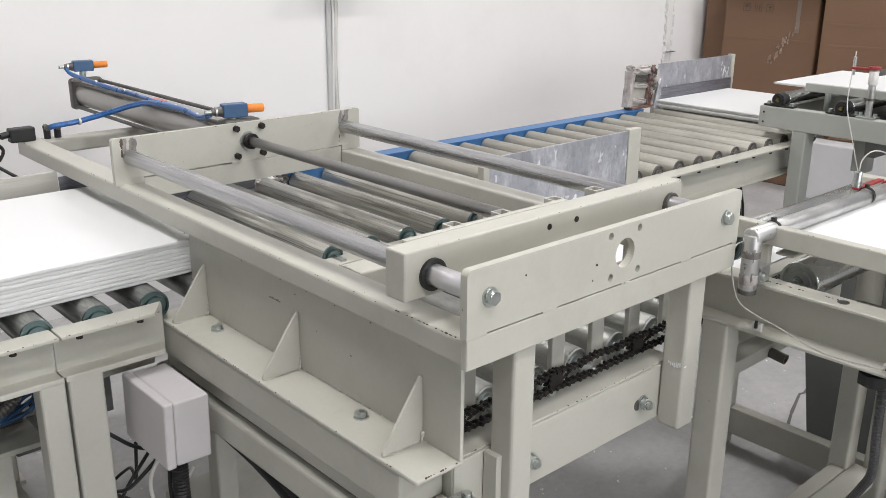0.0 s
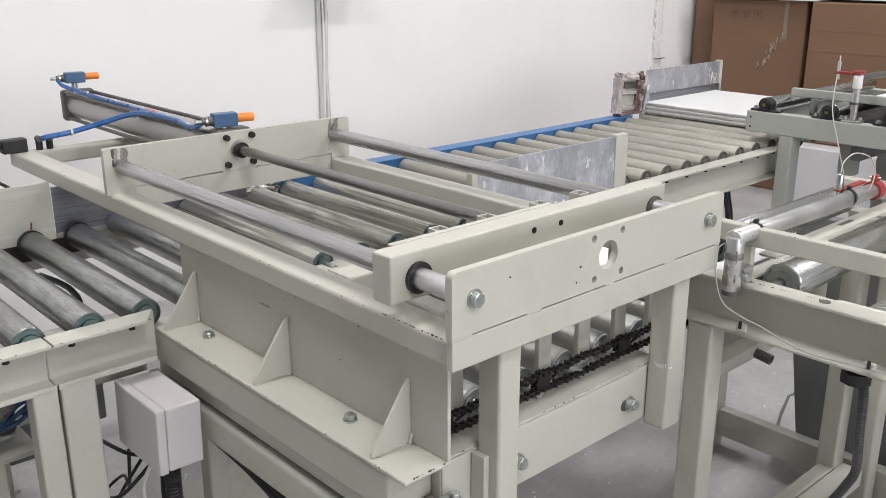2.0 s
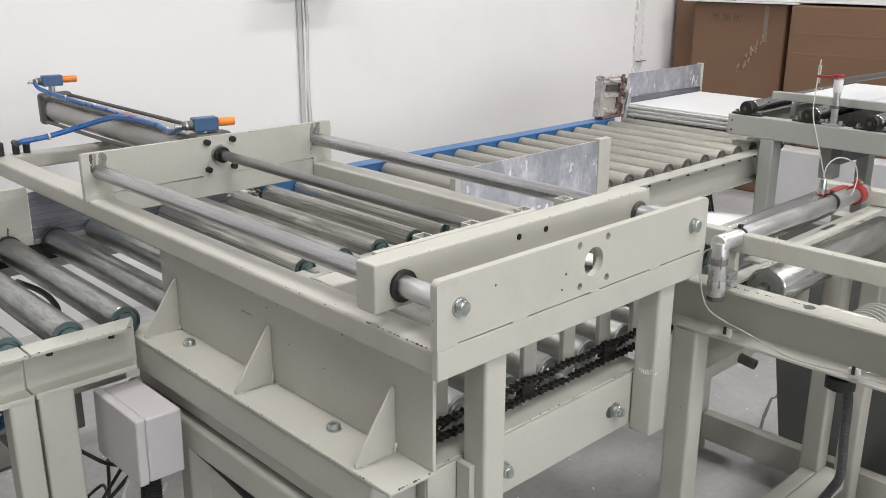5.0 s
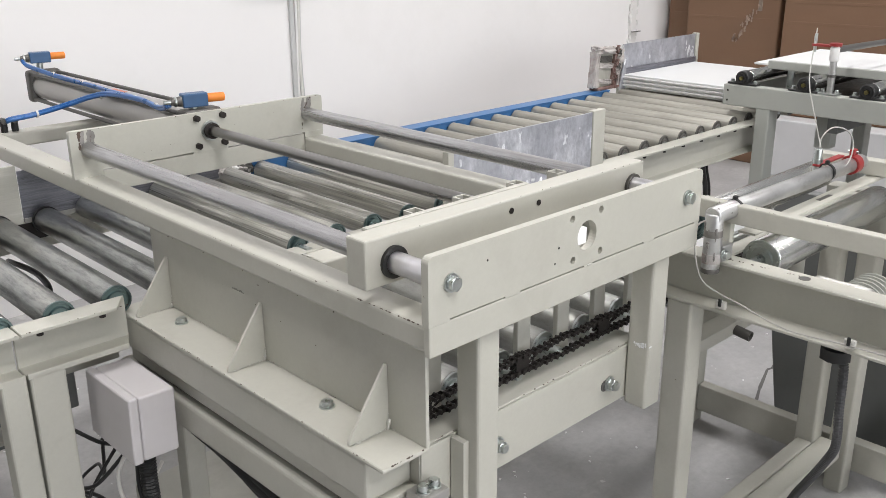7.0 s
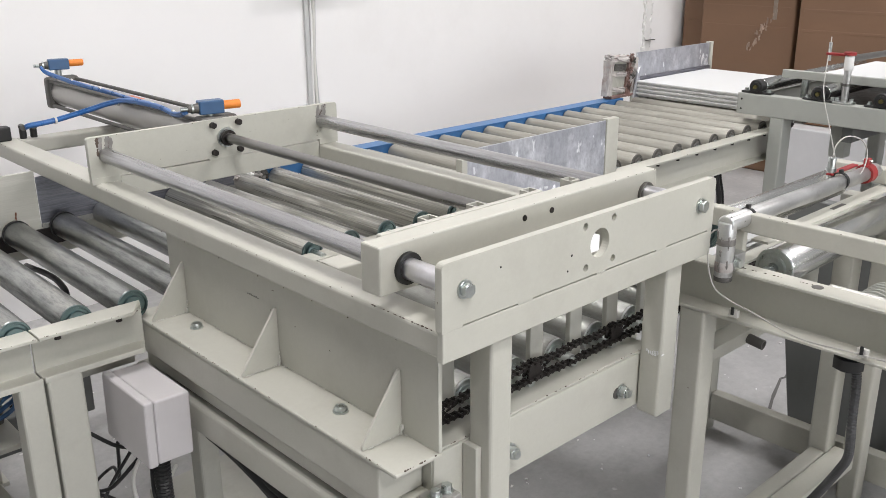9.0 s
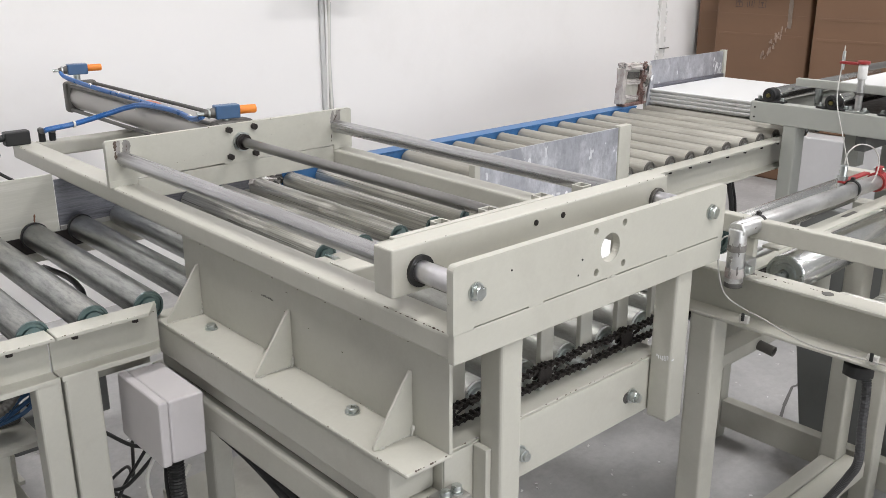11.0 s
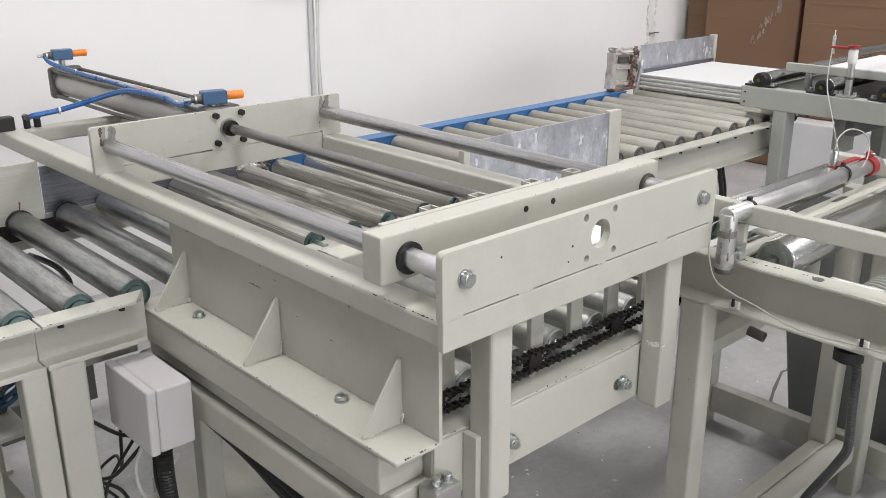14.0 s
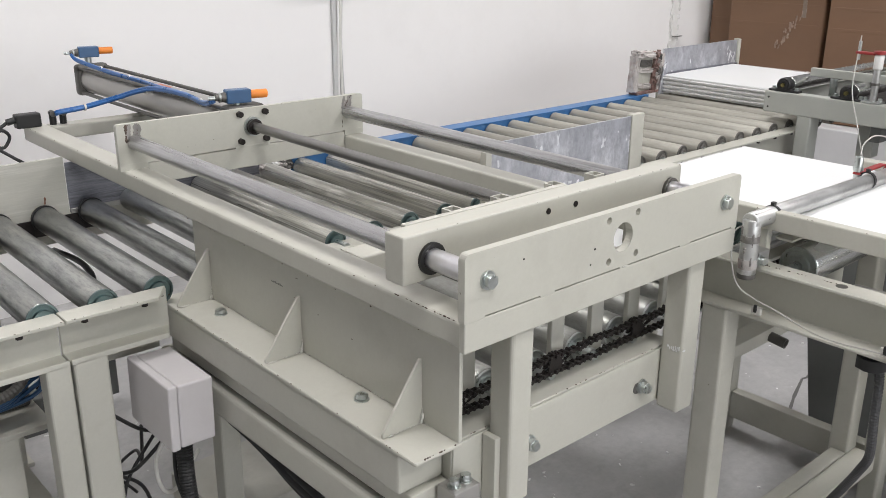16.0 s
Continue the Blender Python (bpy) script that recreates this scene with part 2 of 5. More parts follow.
def ring(bm, a, b, ro, ri, seg=24):
    """A tube open at both ends, with a wall."""
    a, b = Vector(a), Vector(b)
    q = (b - a).to_track_quat("Z", "Y").to_matrix().to_4x4()
    s = bmesh.new()
    rows = []
    for z, r in ((0, ri), (0, ro), ((b - a).length, ro), ((b - a).length, ri)):
        rows.append([s.verts.new((r * math.cos(2 * math.pi * k / seg), r * math.sin(2 * math.pi * k / seg), z)) for k in range(seg)])
    for i in range(4):
        for k in range(seg):
            f = s.faces.new((rows[i][k], rows[i][(k + 1) % seg], rows[(i + 1) % 4][(k + 1) % seg], rows[(i + 1) % 4][k]))
            f.smooth = i in (1, 3)
    for e in s.edges:
        e.smooth = all(f.smooth for f in e.link_faces)
    bmesh.ops.recalc_face_normals(s, faces=s.faces)
    bmesh.ops.transform(s, matrix=Matrix.Translation(a) @ q, verts=s.verts)
    put(bm, s)
    return bm


def prism(bm, pts, axis, a, b, bev=0.0015):
    """A flat outline of 2D points pushed from a to b along an axis (x: points are (y, z); y: (x, z); z: (x, y))."""
    s = bmesh.new()
    mk = {"x": lambda u, v, w: (w, u, v), "y": lambda u, v, w: (u, w, v), "z": lambda u, v, w: (u, v, w)}[axis]
    lo = [s.verts.new(mk(u, v, a)) for u, v in pts]
    hi = [s.verts.new(mk(u, v, b)) for u, v in pts]
    s.faces.new(lo)
    s.faces.new(hi)
    for i in range(len(pts)):
        j = (i + 1) % len(pts)
        s.faces.new((lo[i], lo[j], hi[j], hi[i]))
    bmesh.ops.recalc_face_normals(s, faces=s.faces)
    if bev:
        bmesh.ops.bevel(s, geom=s.edges, offset=bev, segments=1, affect="EDGES")
    put(bm, s)
    return bm


def round_rect(u0, u1, v0, v1, r, corners=(1, 1, 1, 1), n=5):
    """Outline with chosen round corners: lower left, lower right, upper right, upper left."""
    out = []
    for (cu, cv, a0), on in zip(((u0 + r, v0 + r, 180), (u1 - r, v0 + r, 270), (u1 - r, v1 - r, 0), (u0 + r, v1 - r, 90)), corners):
        if on:
            out += [(cu + r * math.cos(radians(a0 + 90 * k / n)), cv + r * math.sin(radians(a0 + 90 * k / n))) for k in range(n + 1)]
        else:
            out.append((u0 if cu < (u0 + u1) / 2 else u1, v0 if cv < (v0 + v1) / 2 else v1))
    return out


def channel(bm, axis, a, b, face, z0, z1, depth, t=0.007):
    """A C rail along an axis; face: place of its web, flanges go out by depth (signed)."""
    d = depth
    s = math.copysign(1, d)
    pts = [(face, z0), (face + d, z0), (face + d, z0 + t), (face + s * t, z0 + t * 1.3), (face + s * t, z1 - t * 1.3), (face + d, z1 - t), (face + d, z1), (face, z1)]
    return prism(bm, pts, axis, a, b, 0.0015)


def path_tube(bm, pts, r, seg=8, steps=8, ribs=1.0):
    """A smooth round cable through points (Catmull-Rom)."""
    P = [Vector(p) for p in pts]
    P = [P[0] * 2 - P[1]] + P + [P[-1] * 2 - P[-2]]
    line = []
    for i in range(1, len(P) - 2):
        for k in range(steps):
            u = k / steps
            a, b, c, d = P[i - 1:i + 3]
            line.append(0.5 * ((2 * b) + (c - a) * u + (2 * a - 5 * b + 4 * c - d) * u * u + (3 * b - a - 3 * c + d) * u ** 3))
    line.append(P[-2])
    s = bmesh.new()
    rings, up = [], Vector((0.13, 0.21, 1)).normalized()
    for i, p in enumerate(line):
        tan = (line[min(i + 1, len(line) - 1)] - line[max(i - 1, 0)]).normalized()
        if abs(tan.dot(up)) > 0.96:
            up = Vector((1, 0.2, 0.1)).normalized()
        n1 = tan.cross(up).normalized()
        up = n1.cross(tan).normalized()
        q = r * (ribs if i % 2 else 1.0)
        rings.append([s.verts.new(p + q * (math.cos(2 * math.pi * k / seg) * n1 + math.sin(2 * math.pi * k / seg) * up)) for k in range(seg)])
    for a, b in zip(rings, rings[1:]):
        for k in range(seg):
            s.faces.new((a[k], a[(k + 1) % seg], b[(k + 1) % seg], b[k])).smooth = ribs == 1.0
    s.faces.new(rings[0])
    s.faces.new(rings[-1])
    bmesh.ops.recalc_face_normals(s, faces=s.faces)
    put(bm, s)
    return bm


def lathe(bm, c, axis, profile, seg=24):
    """One turned piece: (radius, distance along the axis from c) round a closed profile."""
    q = Vector(axis).to_track_quat("Z", "Y").to_matrix().to_4x4()
    s = bmesh.new()
    rows = [[s.verts.new((r * math.cos(2 * math.pi * k / seg), r * math.sin(2 * math.pi * k / seg), d)) for k in range(seg)] for r, d in profile]
    for i in range(len(rows)):
        j = (i + 1) % len(rows)
        for k in range(seg):
            s.faces.new((rows[i][k], rows[i][(k + 1) % seg], rows[j][(k + 1) % seg], rows[j][k])).smooth = profile[i][0] == profile[j][0]
    for e in s.edges:
        e.smooth = all(f.smooth for f in e.link_faces)
    bmesh.ops.recalc_face_normals(s, faces=s.faces)
    bmesh.ops.transform(s, matrix=Matrix.Translation(c) @ q, verts=s.verts)
    put(bm, s)
    return bm


def cap_profile(r):
    return [(r * 0.97, -0.006), (r * 0.97, 0.004), (r * 0.84, 0.004), (r * 0.80, 0.001), (r * 0.62, 0.001), (r * 0.58, 0.007), (r * 0.30, 0.007), (r * 0.30, -0.006)]


def mesh_of(bm, name, material):
    me = bpy.data.meshes.new(name)
    bm.to_mesh(me)
    bm.free()
    me.materials.append(material)
    return me


def thing(name, base, label, category, group="", kind=""):
    ob = new(name)
    ob.location = base
    ob.empty_display_size = 0.05
    return tagged(ob, label, category, group, kind)


def part(name, bm, material, parent, label=""):
    """One mesh, modelled in world places, under a thing or a part."""
    ob = new(name, mesh_of(bm, name, material) if isinstance(bm, bmesh.types.BMesh) else bm)
    ob.parent = parent
    if parent.type == "EMPTY":
        ob.location = -Vector(parent.location)
    return tagged(ob, label) if label else ob


def solid(name, bm, material, label, category, group="", kind=""):
    return tagged(new(name, mesh_of(bm, name, material)), label, category, group, kind)


def at(ob, x, y, z):
    """Shifts a part that shares its mesh with a first one."""
    ob.location = Vector(ob.location) + Vector((x, y, z))
    return ob


def hexbolt(bm, c, axis, r=0.014, h=0.011, washer=True):
    """Hex head with washer; axis is the way its head points."""
    c, ax = Vector(c), Vector(axis)
    if washer:
        cyl(bm, c, c + ax * 0.003, r * 1.25, 20)
    cyl(bm, c + ax * 0.002, c + ax * (0.003 + h), r, 6, 0.0012)
    return bm


def tube_hollow(bm, axis, a, b, u0, u1, v0, v1, t=0.004, r=0.005):
    """Square hollow section along an axis, open ends."""
    s = bmesh.new()
    mk = {"x": lambda u, v, w: (w, u, v), "y": lambda u, v, w: (u, w, v), "z": lambda u, v, w: (u, v, w)}[axis]
    outer, inner = round_rect(u0, u1, v0, v1, r, n=3), round_rect(u0 + t, u1 - t, v0 + t, v1 - t, max(r - t, 0.001), n=3)
    R = [[s.verts.new(mk(u, v, w)) for u, v in o] for o, w in ((inner, a), (outer, a), (outer, b), (inner, b))]
    n = len(outer)
    for i in range(4):
        for k in range(n):
            s.faces.new((R[i][k], R[i][(k + 1) % n], R[(i + 1) % 4][(k + 1) % n], R[(i + 1) % 4][k]))
    bmesh.ops.recalc_face_normals(s, faces=s.faces)
    put(bm, s)
    return bm


B = bmesh.new


def lump(x0, x1, y0, y1, z0, z1, amp, seed, cuts=2):
    """A box with crumpled faces, for wrap, filler and torn tape."""
    s = bmesh.new()
    bmesh.ops.create_cube(s, size=1)
    bmesh.ops.subdivide_edges(s, edges=s.edges[:], cuts=cuts, use_grid_fill=True)
    rng = random.Random(seed)
    for v in s.verts:
        v.co = Vector(((x0 + x1) / 2 + v.co.x * (x1 - x0), (y0 + y1) / 2 + v.co.y * (y1 - y0), (z0 + z1) / 2 + v.co.z * (z1 - z0)))
        v.co += Vector((rng.uniform(-amp, amp), rng.uniform(-amp, amp), rng.uniform(-amp, amp)))
    return s


def chips(parent, a, b, n, seed, size=0.004, material=None, name="paint_chip", label="dark bare spots on the edges", flat_y=None):
    """Small bare spots where paint has come off along an edge from a to b."""
    rng = random.Random(seed)
    a, b = Vector(a), Vector(b)
    along = (b - a).normalized()
    bm = B()
    for _ in range(n):
        p = a.lerp(b, rng.random())
        l, w = size * rng.uniform(0.15, 0.9), size * rng.uniform(0.12, 0.38)
        s = bmesh.new()
        bmesh.ops.create_icosphere(s, subdivisions=1, radius=1)
        for v in s.verts:
            v.co *= rng.uniform(0.75, 1.2)
        q = along.to_track_quat("X", "Z").to_matrix().to_4x4()
        bmesh.ops.transform(s, matrix=Matrix.Translation(p) @ q @ Matrix.Diagonal((l, w, w, 1)), verts=s.verts)
        if flat_y is not None:
            for v in s.verts:
                v.co.y = flat_y + (v.co.y - flat_y) * 0.08
                v.co.z = min(v.co.z, 1.0035)
        put(bm, s)
    ob = part(name, bm, material or CHIP, parent, label)
    ob["kind"] = "stuff"


def jit(k, s=0.007):
    return s * math.sin(12.9898 * k + 1.3), s * math.sin(78.233 * k + 0.7), 0.35 * math.sin(5.1 * k)


# ---- the room ----
def room():
    x0, x1, y0, y1, h = ROOM
    t = 0.2
    solid("floor", box(B(), x0 - t, x1 + t, y0 - t, y1 + t, -0.2, 0, 0), FLOOR, "dusty light grey concrete floor with pale scuffs", "floor", kind="structure")
    solid("ceiling", box(B(), x0 - t, x1 + t, y0 - t, y1 + t, h + 0.003, h + 0.2, 0), CEIL, "plain grey painted ceiling", "ceiling", kind="structure")
    solid("wall_north", box(B(), x0, x1, y1, y1 + t, 0, h, 0), WALL, "white painted wall with faint filler marks", "wall", kind="structure")
    solid("wall_east", box(B(), x1, x1 + t, y0, y1 + t, 0, h, 0), HALL, "plain grey painted hall wall", "wall", kind="structure")
    solid("wall_west", box(B(), x0 - t, x0, y0, y1 + t, 0, h, 0), HALL, "plain grey painted hall wall", "wall", kind="structure")
    bm = B()
    wins = [(wx - 1.2, wx + 1.2) for wx in WINDOWS]
    box(bm, x0, x1, y0 - t, y0, 0, 1.0, 0)
    box(bm, x0, x1, y0 - t, y0, 3.3, h, 0)
    edges = [x0] + [v for w in wins for v in w] + [x1]
    for a, b in zip(edges[0::2], edges[1::2]):
        box(bm, a, b, y0 - t, y0, 1.0, 3.3, 0)
    solid("wall_south", bm, HALL, "grey wall with three wide window openings", "wall", kind="structure")
    for i, (a, b) in enumerate(wins):
        w = thing(f"window_{i + 1}", ((a + b) / 2, y0 - 0.05, 1.0), "wide window with white frame", "window", kind="structure")
        bm = B()
        for u in (a, (a + b) / 2 - 0.025, b - 0.05):
            box(bm, u, u + 0.05, y0 - 0.07, y0 - 0.02, 1.0, 3.3, 0.003)
        for z in (1.0, 3.25):
            box(bm, a + 0.052, b - 0.052, y0 - 0.068, y0 - 0.022, z, z + 0.05, 0.003)
        part("window_frame", bm, TRUNK, w)
    for tx, ty in TUBES:
        f = thing("ceiling_light", (tx, ty, h), "white ceiling light with two tubes", "lamp", "lights under the ceiling")
        part("housing", box(B(), tx - 0.62, tx + 0.62, ty - 0.12, ty + 0.12, h - 0.06, h, 0.006), TRUNK, f)
        for d in (-0.06, 0.06):
            part("tube", cyl(B(), (tx - 0.6, ty + d, h - 0.085), (tx + 0.6, ty + d, h - 0.085), 0.014, 12), GLOW, f)

    # socket panel, its cables and the conduit on the white wall
    y = y1
    p = thing("socket_panel", (1.69, y, 1.32), "grey wall panel with three sockets and cable entry", "socket panel")
    part("back_box", box(B(), 1.505, 1.875, y - 0.09, y, 1.345, 1.66, 0.006), SOCKET_PANEL, p)
    part("base_rim", box(B(), 1.485, 1.895, y - 0.11, y, 1.325, 1.343, 0.004), TRUNK, p)
    for sx, m, lab in ((1.62, TRUNK, "white socket with dark holes"), (1.72, RED, "round red socket"), (1.82, BLUE_PLASTIC, "round dark blue socket")):
        s = part("socket", cyl(B(), (sx, y - 0.105, 1.415), (sx, y - 0.088, 1.415), 0.037, 20, 0.004), m, p, lab)
        bm = B()
        for k in range(3):
            a = 2 * math.pi * k / 3 + 0.5
            cyl(bm, (sx + 0.016 * math.cos(a), y - 0.109, 1.415 + 0.016 * math.sin(a)), (sx + 0.016 * math.cos(a), y - 0.104, 1.415 + 0.016 * math.sin(a)), 0.006, 10)
        part("contact_hole", bm, BLACK, s)
    solid("cable_duct", box(B(), 1.654, 1.677, y - 0.016, y, 0.0, 1.324, 0.004), SOCKET_PANEL, "narrow pale grey cable duct below the socket panel", "cable duct")
    for k, (x, r, m, w, top) in enumerate(((1.687, 0.0065, TRUNK, 0.003, 1.29), (1.701, 0.0075, WHITE_WIRE, 0.005, 1.324), (1.711, 0.004, SOCKET_PANEL, 0.006, 1.20))):
        pts = [(x - 0.012 * (i / 9) ** 2 + w * math.sin(1.3 * i + k), y - 0.010 - 0.003 * (k % 2), top - top / 9.0 * i) for i in range(10)]
        solid("wall_cable", path_tube(B(), pts, r), m, "pale grey cable hanging down the white wall", "cable", "cables under the socket panel")
    tr = solid("wall_trunking", box(B(), 4.345, 4.40, y - 0.016, y, 0.0, 2.2, 0.004), TRUNK, "white painted cable trunking with ragged filler", "trunking")
    rng = random.Random(8)
    for x in (4.343, 4.402):
        bm = B()
        for k in range(34):
            z = 0.70 + 0.024 * k
            if rng.random() < 0.72:
                put(bm, lump(x - rng.uniform(0.004, 0.016), x + rng.uniform(0.004, 0.014), y - rng.uniform(0.008, 0.018), y, z, z + rng.uniform(0.015, 0.05), 0.006, k))
        part("filler", bm, PLASTER, tr, "rough white filler along the edge")["kind"] = "stuff"
    for z, w in ((1.23, 0.05), (0.80, 0.06)):
        solid("wall_bracket", box(B(), 4.34, 4.34 + w * 1.6, y - 0.035, y - 0.021, z, z + 0.005, 0.001), CAP_GREY, "small dark bracket on the trunking", "bracket", "trunking brackets")
    # pencil strokes on the wall: H, A, V, I
    strokes = (((0, 0), (0, 1)), ((0.6, 0), (0.6, 1)), ((0, 0.5), (0.6, 0.5)), ((1, 0), (1.3, 1)), ((1.3, 1), (1.6, 0)), ((1.12, 0.4), (1.48, 0.4)),
               ((2.0, 1), (2.3, 0)), ((2.3, 0), (2.6, 1)), ((3.0, 0), (3.0, 1)))
    bm = B()
    for (a, b), (c, d) in strokes:
        cyl(bm, (0.052 + 0.027 * a, y - 0.001, 1.362 + 0.026 * b), (0.052 + 0.027 * c, y - 0.001, 1.362 + 0.026 * d), 0.0013, 5)
    solid("pencil_writing", bm, PENCIL, "faint grey pencil letters written on the wall", "writing")
    # a crack in the floor
    bm = B()
    pts = [(1.60, 0.272), (1.685, 0.290), (1.80, 0.335), (1.945, 0.383), (1.97, 0.376), (2.13, 0.417)]
    for a, b in zip(pts, pts[1:]):
        v = Vector((b[0] - a[0], b[1] - a[1], 0)).normalized().cross(Vector((0, 0, 1))) * 0.006
        s = bmesh.new()
        s.faces.new([s.verts.new((q[0] + k * v.x, q[1] + k * v.y, 0.002)) for q, k in ((a, 1), (a, -1), (b, -0.7), (b, 0.7))])
        put(bm, s)
    solid("floor_crack", bm, CRACK, "dark crack running across the concrete floor", "crack", kind="structure")


room()


def cartons():
    """Tall cardboard boxes on the floor by the east wall, with loose boards on them."""
    spec = ((4.62, 5.22, 1.80, 2.44, 1.19, 0.0), (4.58, 5.2, 0.86, 1.76, 1.19, 1.5), (4.74, 5.26, 2.475, 2.655, 1.75, 0.0), (4.60, 5.2, -0.1, 0.82, 1.19, -1.0))
    for i, (a, b, c, d, h, rot) in enumerate(spec):
        ob = thing("cardboard_box", ((a + b) / 2, (c + d) / 2, 0), "tall brown cardboard carton with taped seams standing on the floor", "box", "cartons by the wall")
        m = Matrix.Translation(((a + b) / 2, (c + d) / 2, 0)) @ pose(0, 0, 0, 0, 0, rot) @ Matrix.Translation((-(a + b) / 2, -(c + d) / 2, 0))
        part("body", box(B(), a, b, c, d, 0.352 if i in (1, 3) else 0, h, 0.012, 3, m), CARD, ob)
        for z in (0.40, 0.90, 1.02):
            part("crease", box(B(), a - 0.0015, a + 0.002, c + 0.03, d - 0.03, z, z + 0.016, 0.0007, 1, m), CARD, ob)
        if i == 0:
            rng = random.Random(20 + i)
            y = c + 0.13
            band, torn = B(), B()
            for k in range(6):
                z = h - 0.01 - 0.036 * k
                w = lump(a - 0.004, a - 0.0005, y - 0.012, y + 0.014, z - 0.040, z, 0.0022, k, 1)
                bmesh.ops.transform(w, matrix=m, verts=w.verts)
                put(band, w)
            for k in range(28):
                q = rng.random() ** 0.7
                yy, z = y + 0.02 + 0.15 * q + rng.uniform(-0.016, 0.016), h - 0.20 - 0.24 * q + rng.uniform(-0.02, 0.02)
                l = rng.uniform(0.004, 0.016)
                w = lump(a - 0.004, a - 0.0005, yy - l * 0.3, yy + l * 0.3, z - l, z + l, 0.004, 50 + k, 1)
                bmesh.ops.transform(w, matrix=m, verts=w.verts)
                put(torn, w)
            part("tape", band, TAPE, ob, "greyish strip of parcel tape")
            part("torn_tape", torn, TAPE_TORN, ob, "crumpled shiny torn tape")
            yy = (c + d) / 2 + 0.085
            for k in range(3):
                y = yy + 0.080 * (1 - k)
                bm = B()
                for u0, u1, v0, v1 in ((-0.024, 0.024, 0.0, 0.003), (-0.024, 0.024, 0.045, 0.048), (-0.024, -0.021, 0.003, 0.045), (0.021, 0.024, 0.003, 0.045)):
                    box(bm, a - 0.0012, a + 0.001, y + u0, y + u1, 1.075 + v0, 1.075 + v1, 0, 1, m)
                inner = (((-0.016, 0.016, 0.026, 0.036), (-0.002, 0.002, 0.008, 0.026), (-0.010, 0.010, 0.036, 0.041)), ((-0.012, -0.005, 0.008, 0.040), (0.005, 0.012, 0.008, 0.040)),
                         ((-0.003, 0.003, 0.008, 0.036), (-0.012, 0.012, 0.026, 0.031), (-0.008, 0.008, 0.031, 0.036)))[k]
                for u0, u1, v0, v1 in inner:
                    box(bm, a - 0.0012, a + 0.001, y + u0, y + u1, 1.075 + v0, 1.075 + v1, 0, 1, m)
                part("printed_mark", bm, PRINT, ob, "dark printed handling mark")
    solid("covered_pallet", box(B(), 4.44, 5.22, -0.15, 1.775, 0, 0.350, 0.01, 3), SHEET, "low pallet covered in white sheet under the cartons", "pallet")
    for k, (a, c, d, rot) in enumerate(((4.57, 1.72, 2.50, 0.5), (4.59, 1.2, 2.42, -0.8), (4.60, 0.2, 1.6, 0.6))):
        zz = (1.192, 1.206, 1.192)[k] if k != 1 else 1.204
        if k == 2:
            c, d = 0.15, 1.18
        m = Matrix.Translation((a, c, 0)) @ pose(0, 0, 0, 0, 0, rot) @ Matrix.Translation((-a, -c, 0))
        solid("loose_board", box(B(), a, a + 0.6, c, d, zz, zz + 0.01, 0.002, 1, m), BOARD, "white board lying on the cardboard cartons", "board", "boards on the cartons")


cartons()

# ---- rollers ----
Y0, Y1, ZR, RR = 0.868, 1.568, 0.716, 0.031   # near and far roller ends, axle height, radius


def roller_meshes(y0, y1, z, r, material):
    """Meshes of one roller along y at x = 0: tube, cap and axle."""
    tube = mesh_of(cyl(B(), (0, y0, z), (0, y1, z), r, 28, 0.003), "roller", material)
    cap = mesh_of(lathe(B(), (0, y0, z), (0, -1, 0), cap_profile(r)), "end_cap", CAP)
    axle = mesh_of(cyl(B(), (0, y0 - 0.05, z), (0, y1 + 0.03, z), r * 0.28, 10), "axle", BOLT)
    return tube, cap, axle


ZL, RL = 0.708, 0.034   # the lower, thicker rollers on the outgoing side
# The added black ring stands for the shadowed gap between roller end and plate.
LM = roller_meshes(Y0, 1.543, ZL, RL, ZINC) + (mesh_of(ring(B(), (0, 1.5435, ZL), (0, 1.550, ZL), RL + 0.003, 0.012, 28), "bearing_ring", BLACK),)
LM = (LM[0], LM[1], mesh_of(cyl(B(), (0, Y0 - 0.010, ZL), (0, 1.57, ZL), 0.009, 10), "axle", BOLT), LM[3])
RM = roller_meshes(Y0, Y1, ZR, RR, ZINC)
CREAM_ROLLER = mesh_of(cyl(B(), (0, Y0, ZR), (0, Y1, ZR), RR, 28, 0.003), "roller", ZINC_CREAM)
RD = mesh_of(cyl(B(), (0, Y0, ZR), (0, Y1, ZR), RR, 28, 0.003), "roller", ZINC_DUSTY)

SHORT_AXLE = mesh_of(cyl(B(), (0, Y0 - 0.012, ZR), (0, Y1 + 0.006, ZR), RR * 0.28, 10), "axle", BOLT)

DARK_CAP = mesh_of(lathe(B(), (0, Y0, ZR), (0, -1, 0), cap_profile(RR)), "end_cap", CAP_GREY)


def add_rollers(conv, xs, meshes):
    for x in xs:
        r = at(part("roller", meshes[0], None, conv), x, 0, 0)
        part("end_cap", meshes[1], None, r, "ribbed zinc end cap")
        part("axle", meshes[2], None, r)
        if len(meshes) > 3:
            part("bearing_ring", meshes[3], None, r, "black ring for the shaded gap at the roller end")


def near_rail(conv, a, b, cut=0.0):
    """C rail on the near side, open to the outside; its lips are cut back slantwise by cut at the far end."""
    bm = prism(B(), [(0.806, 0.7105), (0.806, 0.718), (0.862, 0.718), (0.862, 0.622), (0.806, 0.622), (0.806, 0.634), (0.812, 0.634), (0.813, 0.629), (0.8555, 0.629), (0.8555, 0.7105)], "x", a, b, 0.0012)
    for v in bm.verts:
        if v.co.x > b - 0.01 and v.co.y < 0.83:
            v.co.x -= cut if v.co.z > 0.70 else cut * 0.6
    part("side_rail", bm, CREAM, conv)


